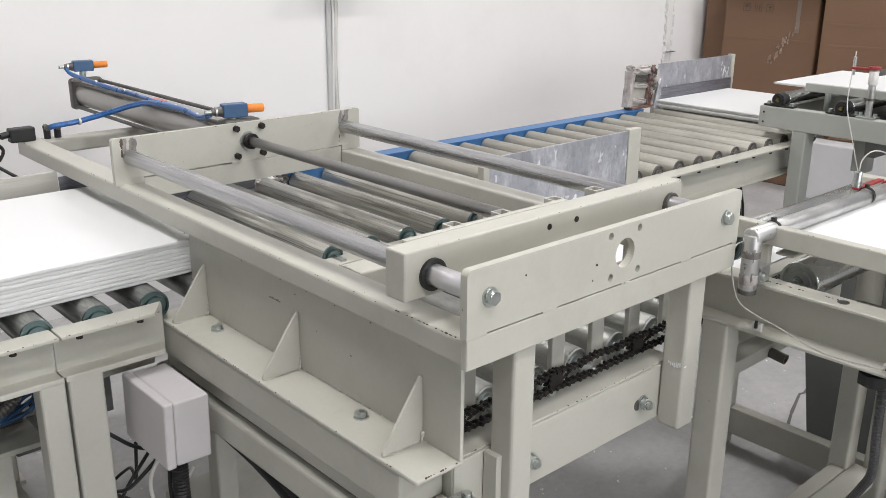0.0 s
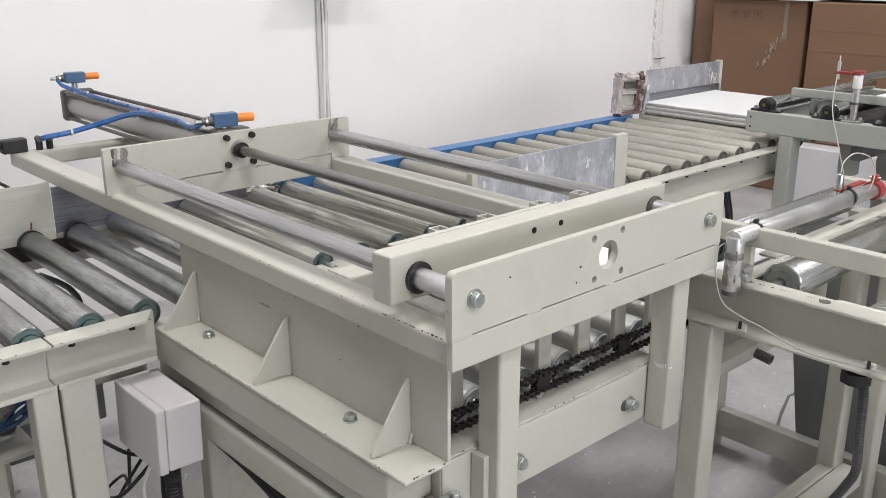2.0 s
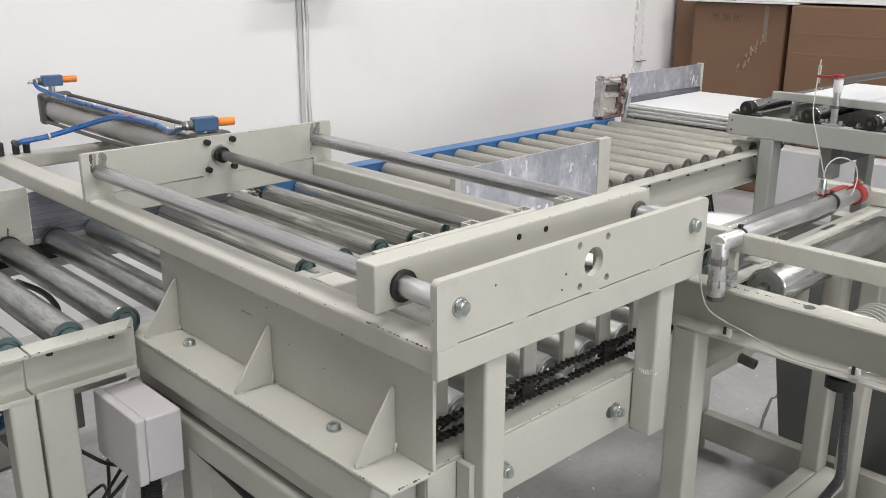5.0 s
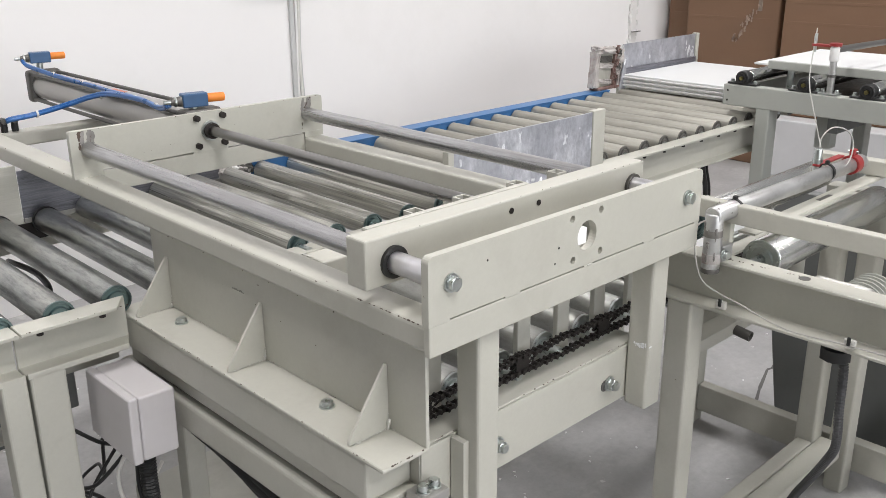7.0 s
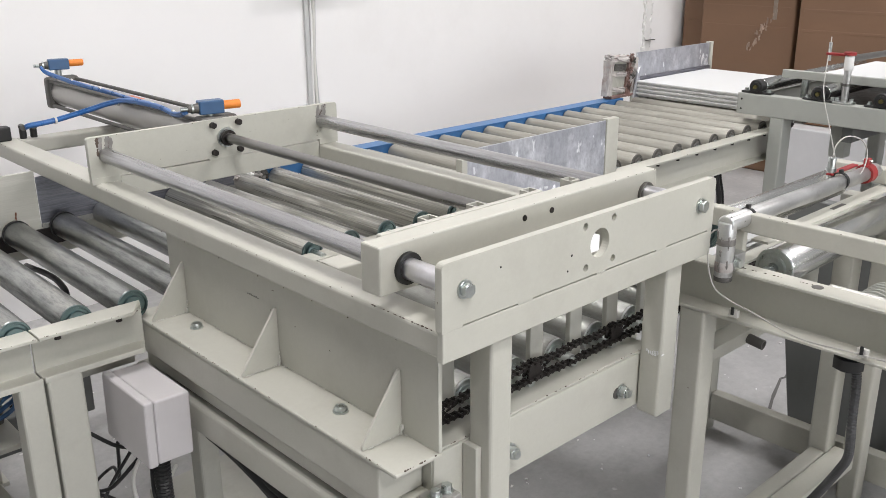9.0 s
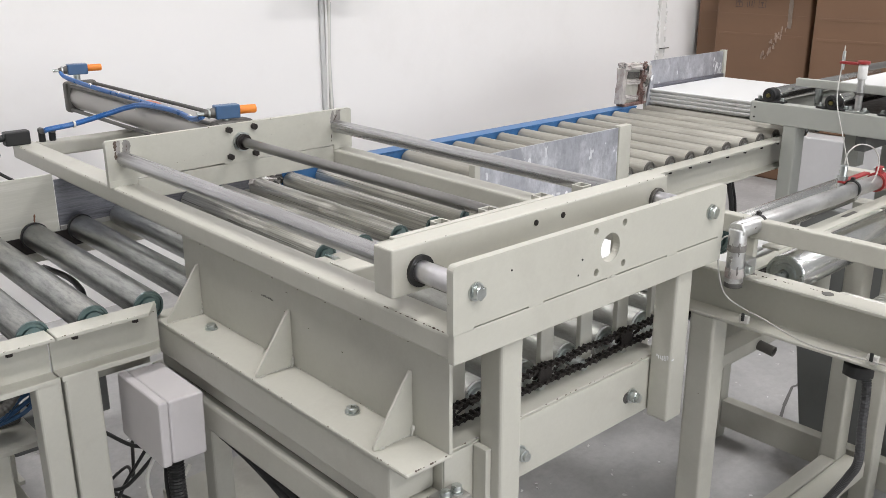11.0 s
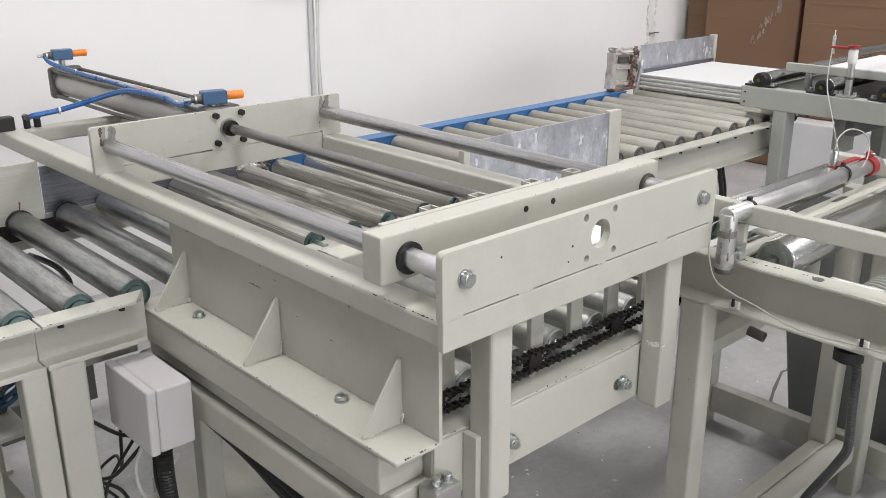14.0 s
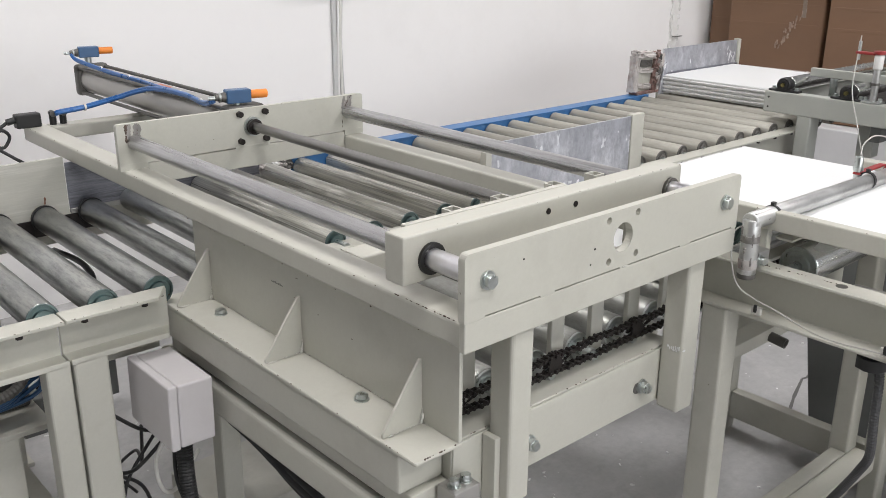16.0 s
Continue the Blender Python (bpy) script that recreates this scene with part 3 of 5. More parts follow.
def leg(conv, x, y, top, w=0.05, d=0.05, name="leg", material=None, plate=True):
    bm = tube_hollow(B(), "z", 0.012 if plate else 0.0, top, x, x + w, y, y + d, 0.004, 0.007)
    l = part(name, bm, material or CREAM, conv)
    if plate:
        part("foot_plate", box(B(), x - 0.02, x + w + 0.02, y - 0.02, y + d + 0.02, 0, 0.012, 0.002), material or CREAM, l)
    return l


def line_a():
    """Outgoing roller section."""
    c = thing("roller_conveyor", (-0.9, 1.2, 0), "cream steel roller conveyor section with zinc rollers carrying boards out", "conveyor", "roller conveyor line")
    near_rail(c, -1.75, -0.3035)
    part("far_rail", channel(B(), "x", -1.75, -0.3035, 1.578, 0.625, 0.70, 0.05), CREAM, c)
    add_rollers(c, [-0.325 - 0.1215 * k for k in range(12)], LM)
    prof = round_rect(-1.75, -0.300, 0.69, 0.782, 0.02, (0, 0, 1, 1))
    # Shade of the open gap below the plate, put in as a dark strip.
    part("chain_cover", box(B(), -1.75, -0.304, 1.5665, 1.5715, 0.655, 0.703, 0.001), STEEL_AND_SHADE, c, "dark strip for the shaded gap below the guard plate")
    part("guard_plate", prism(B(), prof, "y", 1.572, 1.577), GUARD, c, "worn cream guard plate")
    for x in (-0.352, -1.6):
        leg(c, x, 0.806, 0.624)
        leg(c, x, 1.57, 0.624)
    for x in (-0.352, -1.6):
        part("cross_bar", box(B(), x + 0.002, x + 0.045, 0.857, 1.569, 0.16, 0.20, 0.003), CREAM, c)
    rv = mesh_of(cyl(B(), (0, 0.822, 0.7103), (0, 0.822, 0.700), 0.007, 8), "rivet", STEEL_AND_SHADE)
    for k in range(11):
        at(part("rivet", rv, None, c), -0.385 - 0.1225 * k, 0, 0)
    # chain sprockets at the far side of two rollers
    for x in (-0.447, -0.692):
        bm = cyl(B(), (x, 1.30, ZR - 0.05), (x, 1.306, ZR - 0.05), 0.045, 22)
        for k in range(18):
            a = 2 * math.pi * k / 18
            q = Vector((x + 0.047 * math.cos(a), 1.303, ZR - 0.05 + 0.047 * math.sin(a)))
            box(bm, q.x - 0.004, q.x + 0.004, 1.300, 1.306, q.z - 0.004, q.z + 0.004, 0)
        part("sprocket", bm, STEEL_AND_SHADE, c, "dark toothed sprocket")


def line_b():
    """Section below the pusher."""
    c = thing("roller_conveyor", (0.2, 1.2, 0), "cream roller conveyor section passing under the pusher frame", "conveyor", "roller conveyor line")
    near_rail(c, -0.3, -0.0715, 0.037)
    near_rail(c, 0.0325, 0.72)
    part("far_rail", channel(B(), "x", -0.3, 0.700, 1.578, 0.625, 0.70, 0.05), CREAM, c)
    add_rollers(c, (-0.204, -0.084, 0.040), LM)
    add_rollers(c, (0.160, 0.270), RM)
    add_rollers(c, (0.378, 0.494, 0.614), (CREAM_ROLLER, RM[1], RM[2]))
    prof = round_rect(-0.278, -0.010, 0.690, 0.862, 0.022, (0, 0, 0, 1))
    # Same added dark strip, for the shaded gap under this guard plate.
    part("chain_cover", box(B(), -0.299, 0.10, 1.5660, 1.5705, 0.655, 0.703, 0.001), STEEL_AND_SHADE, c, "dark strip for the shaded gap below the guard plate")
    part("guard_plate", prism(B(), prof, "y", 1.571, 1.577), GUARD, c, "worn cream guard plate with rounded corner")
    part("cross_beam", box(B(), -0.225, -0.0655, 0.93, 0.965, 0.548, 0.600, 0.003), CREAM_WORN, c, "dirty cream cross beam")
    part("cover_box", box(B(), -0.205, -0.150, 0.98, 1.05, 0.440, 0.535, 0.004), LEAF_GREEN, c)
    part("guard_sheet", box(B(), -0.008, 0.60, 1.571, 1.576, 0.705, 0.845, 0.001), BRUSHED, c, "dull brushed aluminium guard sheet")
    part("guard_strip", box(B(), -0.008, 0.64, 1.5655, 1.5705, 0.7035, 0.717, 0.001), ALU, c)
    for x in (-0.297, 0.64):
        leg(c, x, 0.806, 0.624, 0.07)
        leg(c, x, 1.57, 0.624, 0.07)
    rv = mesh_of(cyl(B(), (0, 0.822, 0.7103), (0, 0.822, 0.700), 0.007, 8), "rivet", STEEL_AND_SHADE)
    for x in (-0.135, -0.26):
        at(part("rivet", rv, None, c), x, 0, 0)


def line_c():
    """Incoming section with the blue rail."""
    c = thing("roller_conveyor", (1.7, 1.2, 0), "roller conveyor section with blue far rail and cream near rail", "conveyor", "roller conveyor line")
    part("side_rail", prism(B(), [(0.806, 0.713), (0.806, 0.720), (0.862, 0.720), (0.862, 0.600), (0.824, 0.600), (0.824, 0.607), (0.855, 0.612), (0.855, 0.713)], "x", 0.723, 2.62, 0.0012), CREAM, c)
    part("blue_rail", channel(B(), "x", 0.703, 2.60, 1.574, 0.65, 0.746, 0.06), BLUE, c, "blue painted steel rail")
    part("blue_rail_top", box(B(), 0.703, 2.60, 1.572, 1.638, 0.7465, 0.751, 0.001), BLUE, c)
    add_rollers(c, (0.736, 0.862), (CREAM_ROLLER, RM[1], SHORT_AXLE))
    add_rollers(c, [0.751 + 0.1205 * k for k in range(2, 22)], (RD, DARK_CAP, SHORT_AXLE))
    for x in (0.76, 1.55, 2.52):
        if x < 2:
            leg(c, x, 0.806, 0.599)
        leg(c, x, 1.57, 0.599)
    rv = mesh_of(cyl(B(), (0, 0.822, 0.7128), (0, 0.822, 0.702), 0.006, 8), "rivet", STEEL_AND_SHADE)
    for k in range(15):
        at(part("rivet", rv, None, c), 0.81 + 0.1205 * k, 0, 0)


line_a()
line_b()
line_c()


def stops():
    s = thing("stop_plate", (3.05, 1.6, 0.75), "scratched aluminium stop plate with a white end post above the rollers", "stop plate", "stop plates")
    part("sheet", box(B(), 2.725, 3.335, 1.598, 1.606, 0.75, 0.942, 0.001), SCRATCHED, s)
    part("end_post", box(B(), 3.337, 3.360, 1.59, 1.62, 0.30, 0.946, 0.002), CREAM, s)
    part("lower_strip", box(B(), 2.70, 3.335, 1.586, 1.597, 0.742, 0.832, 0.001), BRUSHED, s)
    part("mount", box(B(), 2.80, 3.34, 1.607, 1.627, 0.30, 0.80, 0.002), CREAM, s)
    for x in (2.78, 3.35):
        part("leg", box(B(), x, x + 0.04, 1.628, 1.668, 0, 0.78, 0.003), CREAM, s)
    # battered padded end piece on the rail
    p = thing("rail_end_block", (2.61, 1.62, 0.75), "battered foam-wrapped end block with reddish stains on the rail", "end block")
    lean = Matrix.Translation((2.6, 1.6, 0.758)) @ pose(0, 0, 0, 0, 5, 0) @ Matrix.Translation((-2.6, -1.6, -0.758))
    def wrap(name, x0, x1, y0, y1, z0, z1, amp, seed, material, label=""):
        w = lump(x0, x1, y0, y1, z0, z1, amp, seed, 4)
        bmesh.ops.transform(w, matrix=lean, verts=w.verts)
        part(name, w, material, p, label)

    wrap("post", 2.500, 2.530, 1.590, 1.625, 0.760, 0.915, 0.0035, 1, PADDING)
    wrap("post", 2.640, 2.664, 1.586, 1.628, 0.760, 0.938, 0.005, 2, RUST, "reddish stained wrapped post")
    wrap("post", 2.668, 2.704, 1.588, 1.626, 0.760, 0.930, 0.007, 3, PADDING, "torn pale wrap")
    wrap("top_wrap", 2.505, 2.645, 1.588, 1.627, 0.912, 0.940, 0.005, 4, PADDING)
    wrap("panel", 2.531, 2.640, 1.606, 1.622, 0.762, 0.915, 0.002, 5, CREAM_WORN)
    wrap("slot", 2.548, 2.628, 1.598, 1.605, 0.872, 0.900, 0.002, 6, CAP_GREY, "dark opening under the wrap")
    wrap("strip", 2.535, 2.640, 1.594, 1.604, 0.848, 0.866, 0.003, 7, PADDING)
    wrap("strip", 2.535, 2.640, 1.596, 1.604, 0.775, 0.795, 0.003, 8, PADDING)
    for k in range(7):
        z = 0.80 + 0.02 * k
        wrap("torn_scrap", 2.640 + 0.008 * (k % 3), 2.652 + 0.009 * (k % 3), 1.578, 1.586, z, z + 0.026, 0.005, 20 + k, (RUST, PADDING, CAP_GREY)[k % 3], "torn scrap of stained wrap")
    part("base_block", box(B(), 2.525, 2.70, 1.584, 1.632, 0.7520, 0.764, 0.002), RUST, p)
    part("flap", prism(B(), [(2.680, 0.742), (2.724, 0.742), (2.724, 0.885), (2.705, 0.865), (2.690, 0.80)], "y", 1.576, 1.5835, 0.001), SCRATCHED, p)
    tw = thing("torn_wrap", (0.63, 1.56, 0.717), "crumpled dirty white plastic wrap at the rail end", "plastic wrap")
    for k, (x, z, mm) in enumerate(((0.585, 0.7185, PADDING), (0.612, 0.7185, TRUNK), (0.640, 0.7185, PADDING), (0.662, 0.7185, CAP_GREY))):
        part("scrap", lump(x, x + 0.034, 1.556, 1.580, z, z + 0.022 + 0.006 * (k % 2), 0.006, 40 + k, 3), mm, tw)
    q = thing("stop_plate", (1.1, 0.76, 0.62), "scratched aluminium stop plate with white end posts beside chain conveyor", "stop plate", "stop plates")
    part("sheet", box(B(), 0.795, 1.378, 0.752, 0.758, 0.73, 0.921, 0.001), SCRATCHED, q)
    part("end_post", box(B(), 1.380, 1.437, 0.748, 0.770, 0.60, 0.925, 0.002), CREAM, q)
    part("rear_post", box(B(), 0.772, 0.793, 0.748, 0.770, 0.60, 0.90, 0.002), CREAM, q)
    part("mount", box(B(), 0.78, 1.43, 0.7705, 0.804, 0.63, 0.70, 0.002), CREAM, q)


stops()


def near_line():
    """Chain-driven conveyor on which the pusher stands."""
    c = thing("chain_conveyor", (0.6, 0.4, 0), "cream chain-driven roller conveyor below the pusher", "conveyor")
    part("front_rail", channel(B(), "x", 0.031, 0.634, 0.116, 0.541, 0.657, -0.058, 0.006), CREAM, c)
    part("front_rail", channel(B(), "x", 0.86, 1.50, 0.116, 0.530, 0.660, -0.058, 0.006), CREAM, c)
    box_bm = box(B(), 0.031, 0.634, 0.052, 0.0575, 0.541, 0.6545, 0.0015)
    part("rail_face", box_bm, CREAM, c, "cream rail face with bolt slots")
    part("rear_rail", box(B(), 0.0, 1.50, 0.70, 0.745, 0.53, 0.65, 0.003), CREAM, c)
    # end beams along y, the lower one carrying the pusher's foot
    part("end_beam", box(B(), -0.050, 0.028, 0.060, 0.90, 0.5530, 0.590, 0.002), CREAM, c)
    part("lower_beam", box(B(), -0.060, 0.029, 0.10, 0.95, 0.470, 0.5415, 0.010, 3), CREAM, c)
    # Dark strip added in the groove between both beams, for the shade there.
    part("joint_shim", box(B(), -0.040, 0.020, 0.11, 0.79, 0.5418, 0.5528, 0), STEEL_AND_SHADE, c)
    mesh = roller_meshes(0.150, 0.695, 0.665, 0.034, ZINC_Y)
    mesh = (mesh[0], mesh_of(lathe(B(), (0, 0.150, 0.665), (0, -1, 0), cap_profile(0.034)), "end_cap", BOLT), mesh[2])
    add_rollers(c, [0.075 + 0.1225 * k for k in range(11)], mesh)
    part("joint_plate", box(B(), 0.0294, 0.0345, 0.056, 0.112, 0.543, 0.6575, 0.001), CREAM, c)
    # cream pegs that carry the rollers' guide, hanging from above
    for k in range(6):
        x = 0.132 + 0.1152 * k
        part("guide_peg", box(B(), x - 0.018, x + 0.018, 0.128, 0.140, 0.655, 0.765, 0.002), CREAM_WORN, c)
    part("guide_bar", box(B(), 0.10, 0.735, 0.1405, 0.1485, 0.752, 0.772, 0.002), CREAM_WORN, c)
    # chain: two runs of links with sprockets
    me = mesh_of(box(box(cyl(B(), (-0.006, 0.093, 0), (-0.006, 0.113, 0), 0.0036, 8), -0.0100, 0.0080, 0.0970, 0.0988, -0.0036, 0.0036, 0.0007, 1), -0.0100, 0.0080, 0.1072, 0.1090, -0.0036, 0.0036, 0.0007, 1), "chain_link", STEEL_AND_SHADE)
    chain = part("drive_chain", cyl(B(), (0.06, 0.103, 0.6655), (1.4, 0.103, 0.6655), 0.002, 6), STEEL_AND_SHADE, c, "black oily roller chain")
    for k in range(84):
        x = 0.06 + 0.0159 * k
        for z in (0.7010 + 0.0022 * math.cos((x - 0.082) * 51.3), 0.6725 - 0.0025 * abs(math.sin((x - 0.082) * 12.8))):
            l = part("chain_link", me, None, chain)
            l.location = (x, 0.0015 * math.sin(x * 170), z)
    for k in range(11):
        x = 0.082 + 0.1225 * k
        if k % 2 == 0:
            for y in (0.099, 0.1105):
                bm = cyl(B(), (x, y, 0.6865), (x, y + 0.005, 0.6865), 0.0175, 20)
                for q in range(14):
                    a = 2 * math.pi * q / 14
                    box(bm, x + 0.0185 * math.cos(a) - 0.0018, x + 0.0185 * math.cos(a) + 0.0018, y + 0.0005, y + 0.0045, 0.6865 + 0.0185 * math.sin(a) - 0.0018, 0.6865 + 0.0185 * math.sin(a) + 0.0018, 0)
                part("sprocket", bm, STEEL_AND_SHADE, c)
        part("shaft", cyl(B(), (x - 0.007, 0.107, 0.667), (x - 0.007, 0.149, 0.667), 0.012, 12), BOLT, c)
    for x in (0.208, 0.530):
        bm = cyl(B(), (x - 0.012, 0.0512, 0.59), (x - 0.012, 0.0525, 0.59), 0.012, 16)
        part("bolt_slot", bm, CAP_GREY, c)
        bm = hexbolt(B(), (x, 0.051, 0.591), (0, -1, 0), 0.0122, 0.012)
        cyl(bm, (x, 0.038, 0.591), (x, 0.030, 0.591), 0.008, 12)
        part("bolt", bm, BOLT, c, "zinc hex bolt")
    for x, y in ((0.0, 0.80), (1.43, 0.66)):
        leg(c, x, y, 0.475 if x < 1 else 0.53)
    leg(c, 0.0, 0.16, 0.475)


ZINC_Y = mat("oily_zinc_steel", (0.42, 0.425, 0.40), 0.48, 0.85, vary=0.18, scale=9, fine=45, bump=0.05, stretch=(1, 0.3, 1), dirt=(0.30, 0.29, 0.26), dirt_amount=0.6, streaks=(0.2, 0.19, 0.17), streak_amount=0.45, per_object=0.2)
near_line()


def plate_with_holes(y0, y1, x0, x1, z0, z1, r, holes, notch=()):
    """Upright plate with round upper corners and real round holes: (x, z, radius, sides)."""
    s = bmesh.new()
    outline = round_rect(x0, x1, z0, z1, r, (0, 0, 1, 1))
    loops = [outline] + [[(hx + hr * math.cos(2 * math.pi * k / n), hz + hr * math.sin(2 * math.pi * k / n)) for k in range(n)] for hx, hz, hr, n in holes]
    for y in (y0, y1):
        edges = []
        for lp in loops:
            vs = [s.verts.new((u, y, v)) for u, v in lp]
            edges += [s.edges.new((vs[i], vs[(i + 1) % len(vs)])) for i in range(len(vs))]
        bmesh.ops.triangle_fill(s, edges=edges, use_beauty=True)
    s.verts.ensure_lookup_table()
    n0 = len(s.verts) // 2
    i = 0
    for lp in loops:
        for k in range(len(lp)):
            a, b = i + k, i + (k + 1) % len(lp)
            s.faces.new((s.verts[a], s.verts[b], s.verts[n0 + b], s.verts[n0 + a]))
        i += len(lp)
    bmesh.ops.recalc_face_normals(s, faces=s.faces)
    return s


SOCKET_DIM = mat("faded_stamp", (0.24, 0.235, 0.21), 0.6, vary=0.1)
SOCKETS = (0.130, 0.243, 0.380, 0.495)


def pusher():
    """The pusher frame over both conveyors."""
    f = thing("board_pusher", (0.35, 0.5, 0.5), "cream painted welded steel board pusher with two guide rods", "pusher machine")
    zt, zb = 0.893, 0.850
    # longitudinal and cross tubes
    part("side_tube", box(B(), 0.0, 0.062, 0.0, 1.905, zb, zt, 0.006, 3), CREAM, f)
    part("side_tube", box(B(), 0.646, 0.705, 0.062, 1.905, zb, zt - 0.001, 0.006, 3), CREAM, f)
    part("cross_tube", box(B(), 0.0635, 0.7045, 0.0005, 0.060, zb, zt - 0.0015, 0.006, 3), CREAM, f)
    part("cross_tube", box(B(), 0.0635, 0.6445, 0.335, 0.395, zb + 0.002, zt - 0.0015, 0.005, 3), CREAM, f)
    part("cross_tube", box(B(), 0.0635, 0.6445, 1.206, 1.266, zb, zt - 0.0015, 0.006, 3), CREAM, f)
    part("cross_tube", box(B(), 0.0635, 0.6445, 1.845, 1.9035, zb, zt - 0.0015, 0.006, 3), CREAM, f)
    # front and rear plates
    holes = [(0.349, 0.956, 0.0255, 32), (0.309, 0.992, 0.0065, 12), (0.385, 0.993, 0.0065, 12), (0.314, 0.920, 0.0065, 12), (0.387, 0.920, 0.0065, 12)]
    part("front_plate", plate_with_holes(-0.0145, -0.0005, -0.011, 0.703, 0.9035, 1.006, 0.010, holes), CREAM, f, "cream front plate with bored holes")
    part("lower_plate", box(B(), -0.009, 0.7045, -0.0135, -0.0008, 0.851, 0.9005, 0.002), CREAM, f)
    for a, b in ((-0.011, 0.031), (0.150, 0.184), (0.345, 0.368), (0.518, 0.550), (0.686, 0.703)):
        part("weld_tab", box(B(), a, b, -0.0143, -0.0012, 0.9000, 0.9040, 0.0004, 1), CREAM, f)
    for hx, hz, hr in ((0.276, 0.951, 0.0022), (0.267, 0.926, 0.0018), (0.109, 0.973, 0.0018)):
        part("screw_hole", cyl(B(), (hx, -0.0150, hz), (hx, -0.0140, hz), hr, 8), STEEL_AND_SHADE, f)
    part("rear_lower_plate", box(B(), 0.0635, 0.6445, 1.1915, 1.2045, 0.851, 0.9030, 0.0015), CREAM, f)
    part("rear_plate", plate_with_holes(1.190, 1.204, -0.008, 0.708, 0.9075, 1.005, 0.008, [(0.355, 0.957, 0.021, 28)]), CREAM, f, "cream rear plate with black bolts")
    for a, b, z in ((-0.008, 0.0625, 0.8925), (0.30, 0.40, 0.9025), (0.6455, 0.708, 0.8925)):
        part("weld_tab", box(B(), a, b, 1.1897, 1.2037, z, 0.9085, 0.0004, 1), CREAM, f)
    # guide rods with their bolts
    for x in (0.033, 0.653):
        r = part("guide_rod", cyl(B(), (x, 0.155, 0.959), (x, 1.189, 0.959), 0.0175, 28), ROD, f, "worn chromed guide rod")
        part("rod_end", cyl(B(), (x, -0.0003, 0.959), (x, 0.1545, 0.959), 0.0174, 28), BRIGHT_ROD, r)
        part("bolt", hexbolt(B(), (x, -0.0148, 0.959), (0, -1, 0), 0.0118, 0.010), BOLT, r, "zinc hex bolt")
    # legs at the front
    for a, b in ((0.107, 0.157), (0.583, 0.635)):
        part("leg", box(B(), a, b, 0.0, 0.0505, 0.530, 0.8495, 0.006, 3), CREAM, f)
        if a < 0.5:
            part("leg_plate", box(B(), a - 0.013, a - 0.0005, 0.020, 0.0505, 0.500, 0.655, 0.0015), CREAM, f)
    bm = B()
    for u, v, w, h in ((0.008, 0.670, 0.003, 0.009), (0.012, 0.668, 0.0022, 0.011), (0.0155, 0.669, 0.003, 0.008), (0.020, 0.666, 0.0026, 0.010), (0.0245, 0.667, 0.0035, 0.006), (0.029, 0.666, 0.002, 0.008), (0.033, 0.669, 0.003, 0.005), (0.018, 0.6635, 0.012, 0.0018)):
        box(bm, 0.5820, 0.5832, u - w / 2, u + w / 2, v - h / 2, v + h / 2, 0.0005, 1)
    part("scrape_mark", box(bm, 0.5835, 0.592, -0.0012, 0.0, 0.666, 0.669, 0.0004, 1), BOARD, f, "white scrape on the leg")
    # upright web on its foot with gussets
    part("web_plate", box(B(), 0.022, 0.0295, 0.030, 0.897, 0.6725, 0.8495, 0.001), CREAM, f, "broad cream upright plate")
    part("foot_flange", box(B(), -0.0665, 0.0300, 0.030, 0.914, 0.664, 0.672, 0.003), CREAM, f)
    part("foot_beam", box(B(), -0.0640, 0.0290, 0.075, 0.910, 0.5905, 0.6635, 0.005), CREAM, f)
    for y in (0.832, 0.475, 0.121):
        part("gusset", prism(B(), [(-0.060, 0.6724), (0.0218, 0.6724), (0.0218, 0.788), (0.017, 0.788), (-0.060, 0.680)], "y", y - 0.003, y + 0.003, 0.0008), CREAM, f)
        bm = box(B(), 0.0196, 0.0219, y - 0.0046, y + 0.0046, 0.674, 0.700, 0.001, 1)
        box(bm, -0.02, 0.0219, y - 0.0046, y + 0.0046, 0.6722, 0.6745, 0.001, 1)
        part("weld_seam", bm, CREAM_WORN, f)
    bm = B()
    for k in range(7):
        box(bm, 0.0213, 0.0222, 0.570 - 0.006 * k, 0.574 - 0.006 * k, 0.788, 0.790 + 0.001 * (k % 3), 0)
    part("stamp_mark", bm, SOCKET_DIM, f, "small unreadable dark stamp")
    for y in (0.742, 0.247):
        part("bolt", hexbolt(B(), (-0.006, y, 0.672), (0, 0, 1), 0.0108, 0.008), BOLT, f, "zinc hex bolt")
    # adjusting block with two bolts below the corner
    bl = thing("adjusting_block", (0.023, 0.03, 0.56), "small zinc block with two upright bolts below the frame corner", "fixing block")
    part("block", box(B(), -0.004, 0.050, 0.008, 0.0515, 0.560, 0.600, 0.002), ALU, bl)
    for x in (0.012, 0.036):
        part("bolt", hexbolt(B(), (x, 0.028, 0.600), (0, 0, 1), 0.009, 0.010), BOLT, bl)

    # pusher bar riding on the rods
    c = thing("pusher_bar", (0.35, 0.13, 0.93), "cream hollow pusher bar sliding on the guide rods", "pusher bar")
    part("beam", box(B(), -0.022, 0.690, 0.110, 0.155, 0.924, 1.003, 0.003, 2), CREAM, c)
    part("top_strip", box(B(), 0.02, 0.40, 0.1555, 0.168, 0.990, 1.0035, 0.002), CREAM_WORN, c)
    for x in (0.033, 0.653):
        for a, b in ((0.104, 0.1105), (0.1545, 0.163)):
            part("bushing", ring(B(), (x, a, 0.959), (x, b, 0.959), 0.026 if x < 0.3 else 0.0235, 0.0176), BLACK if x < 0.3 else CAP_GREY, c, "dark rod bushing")
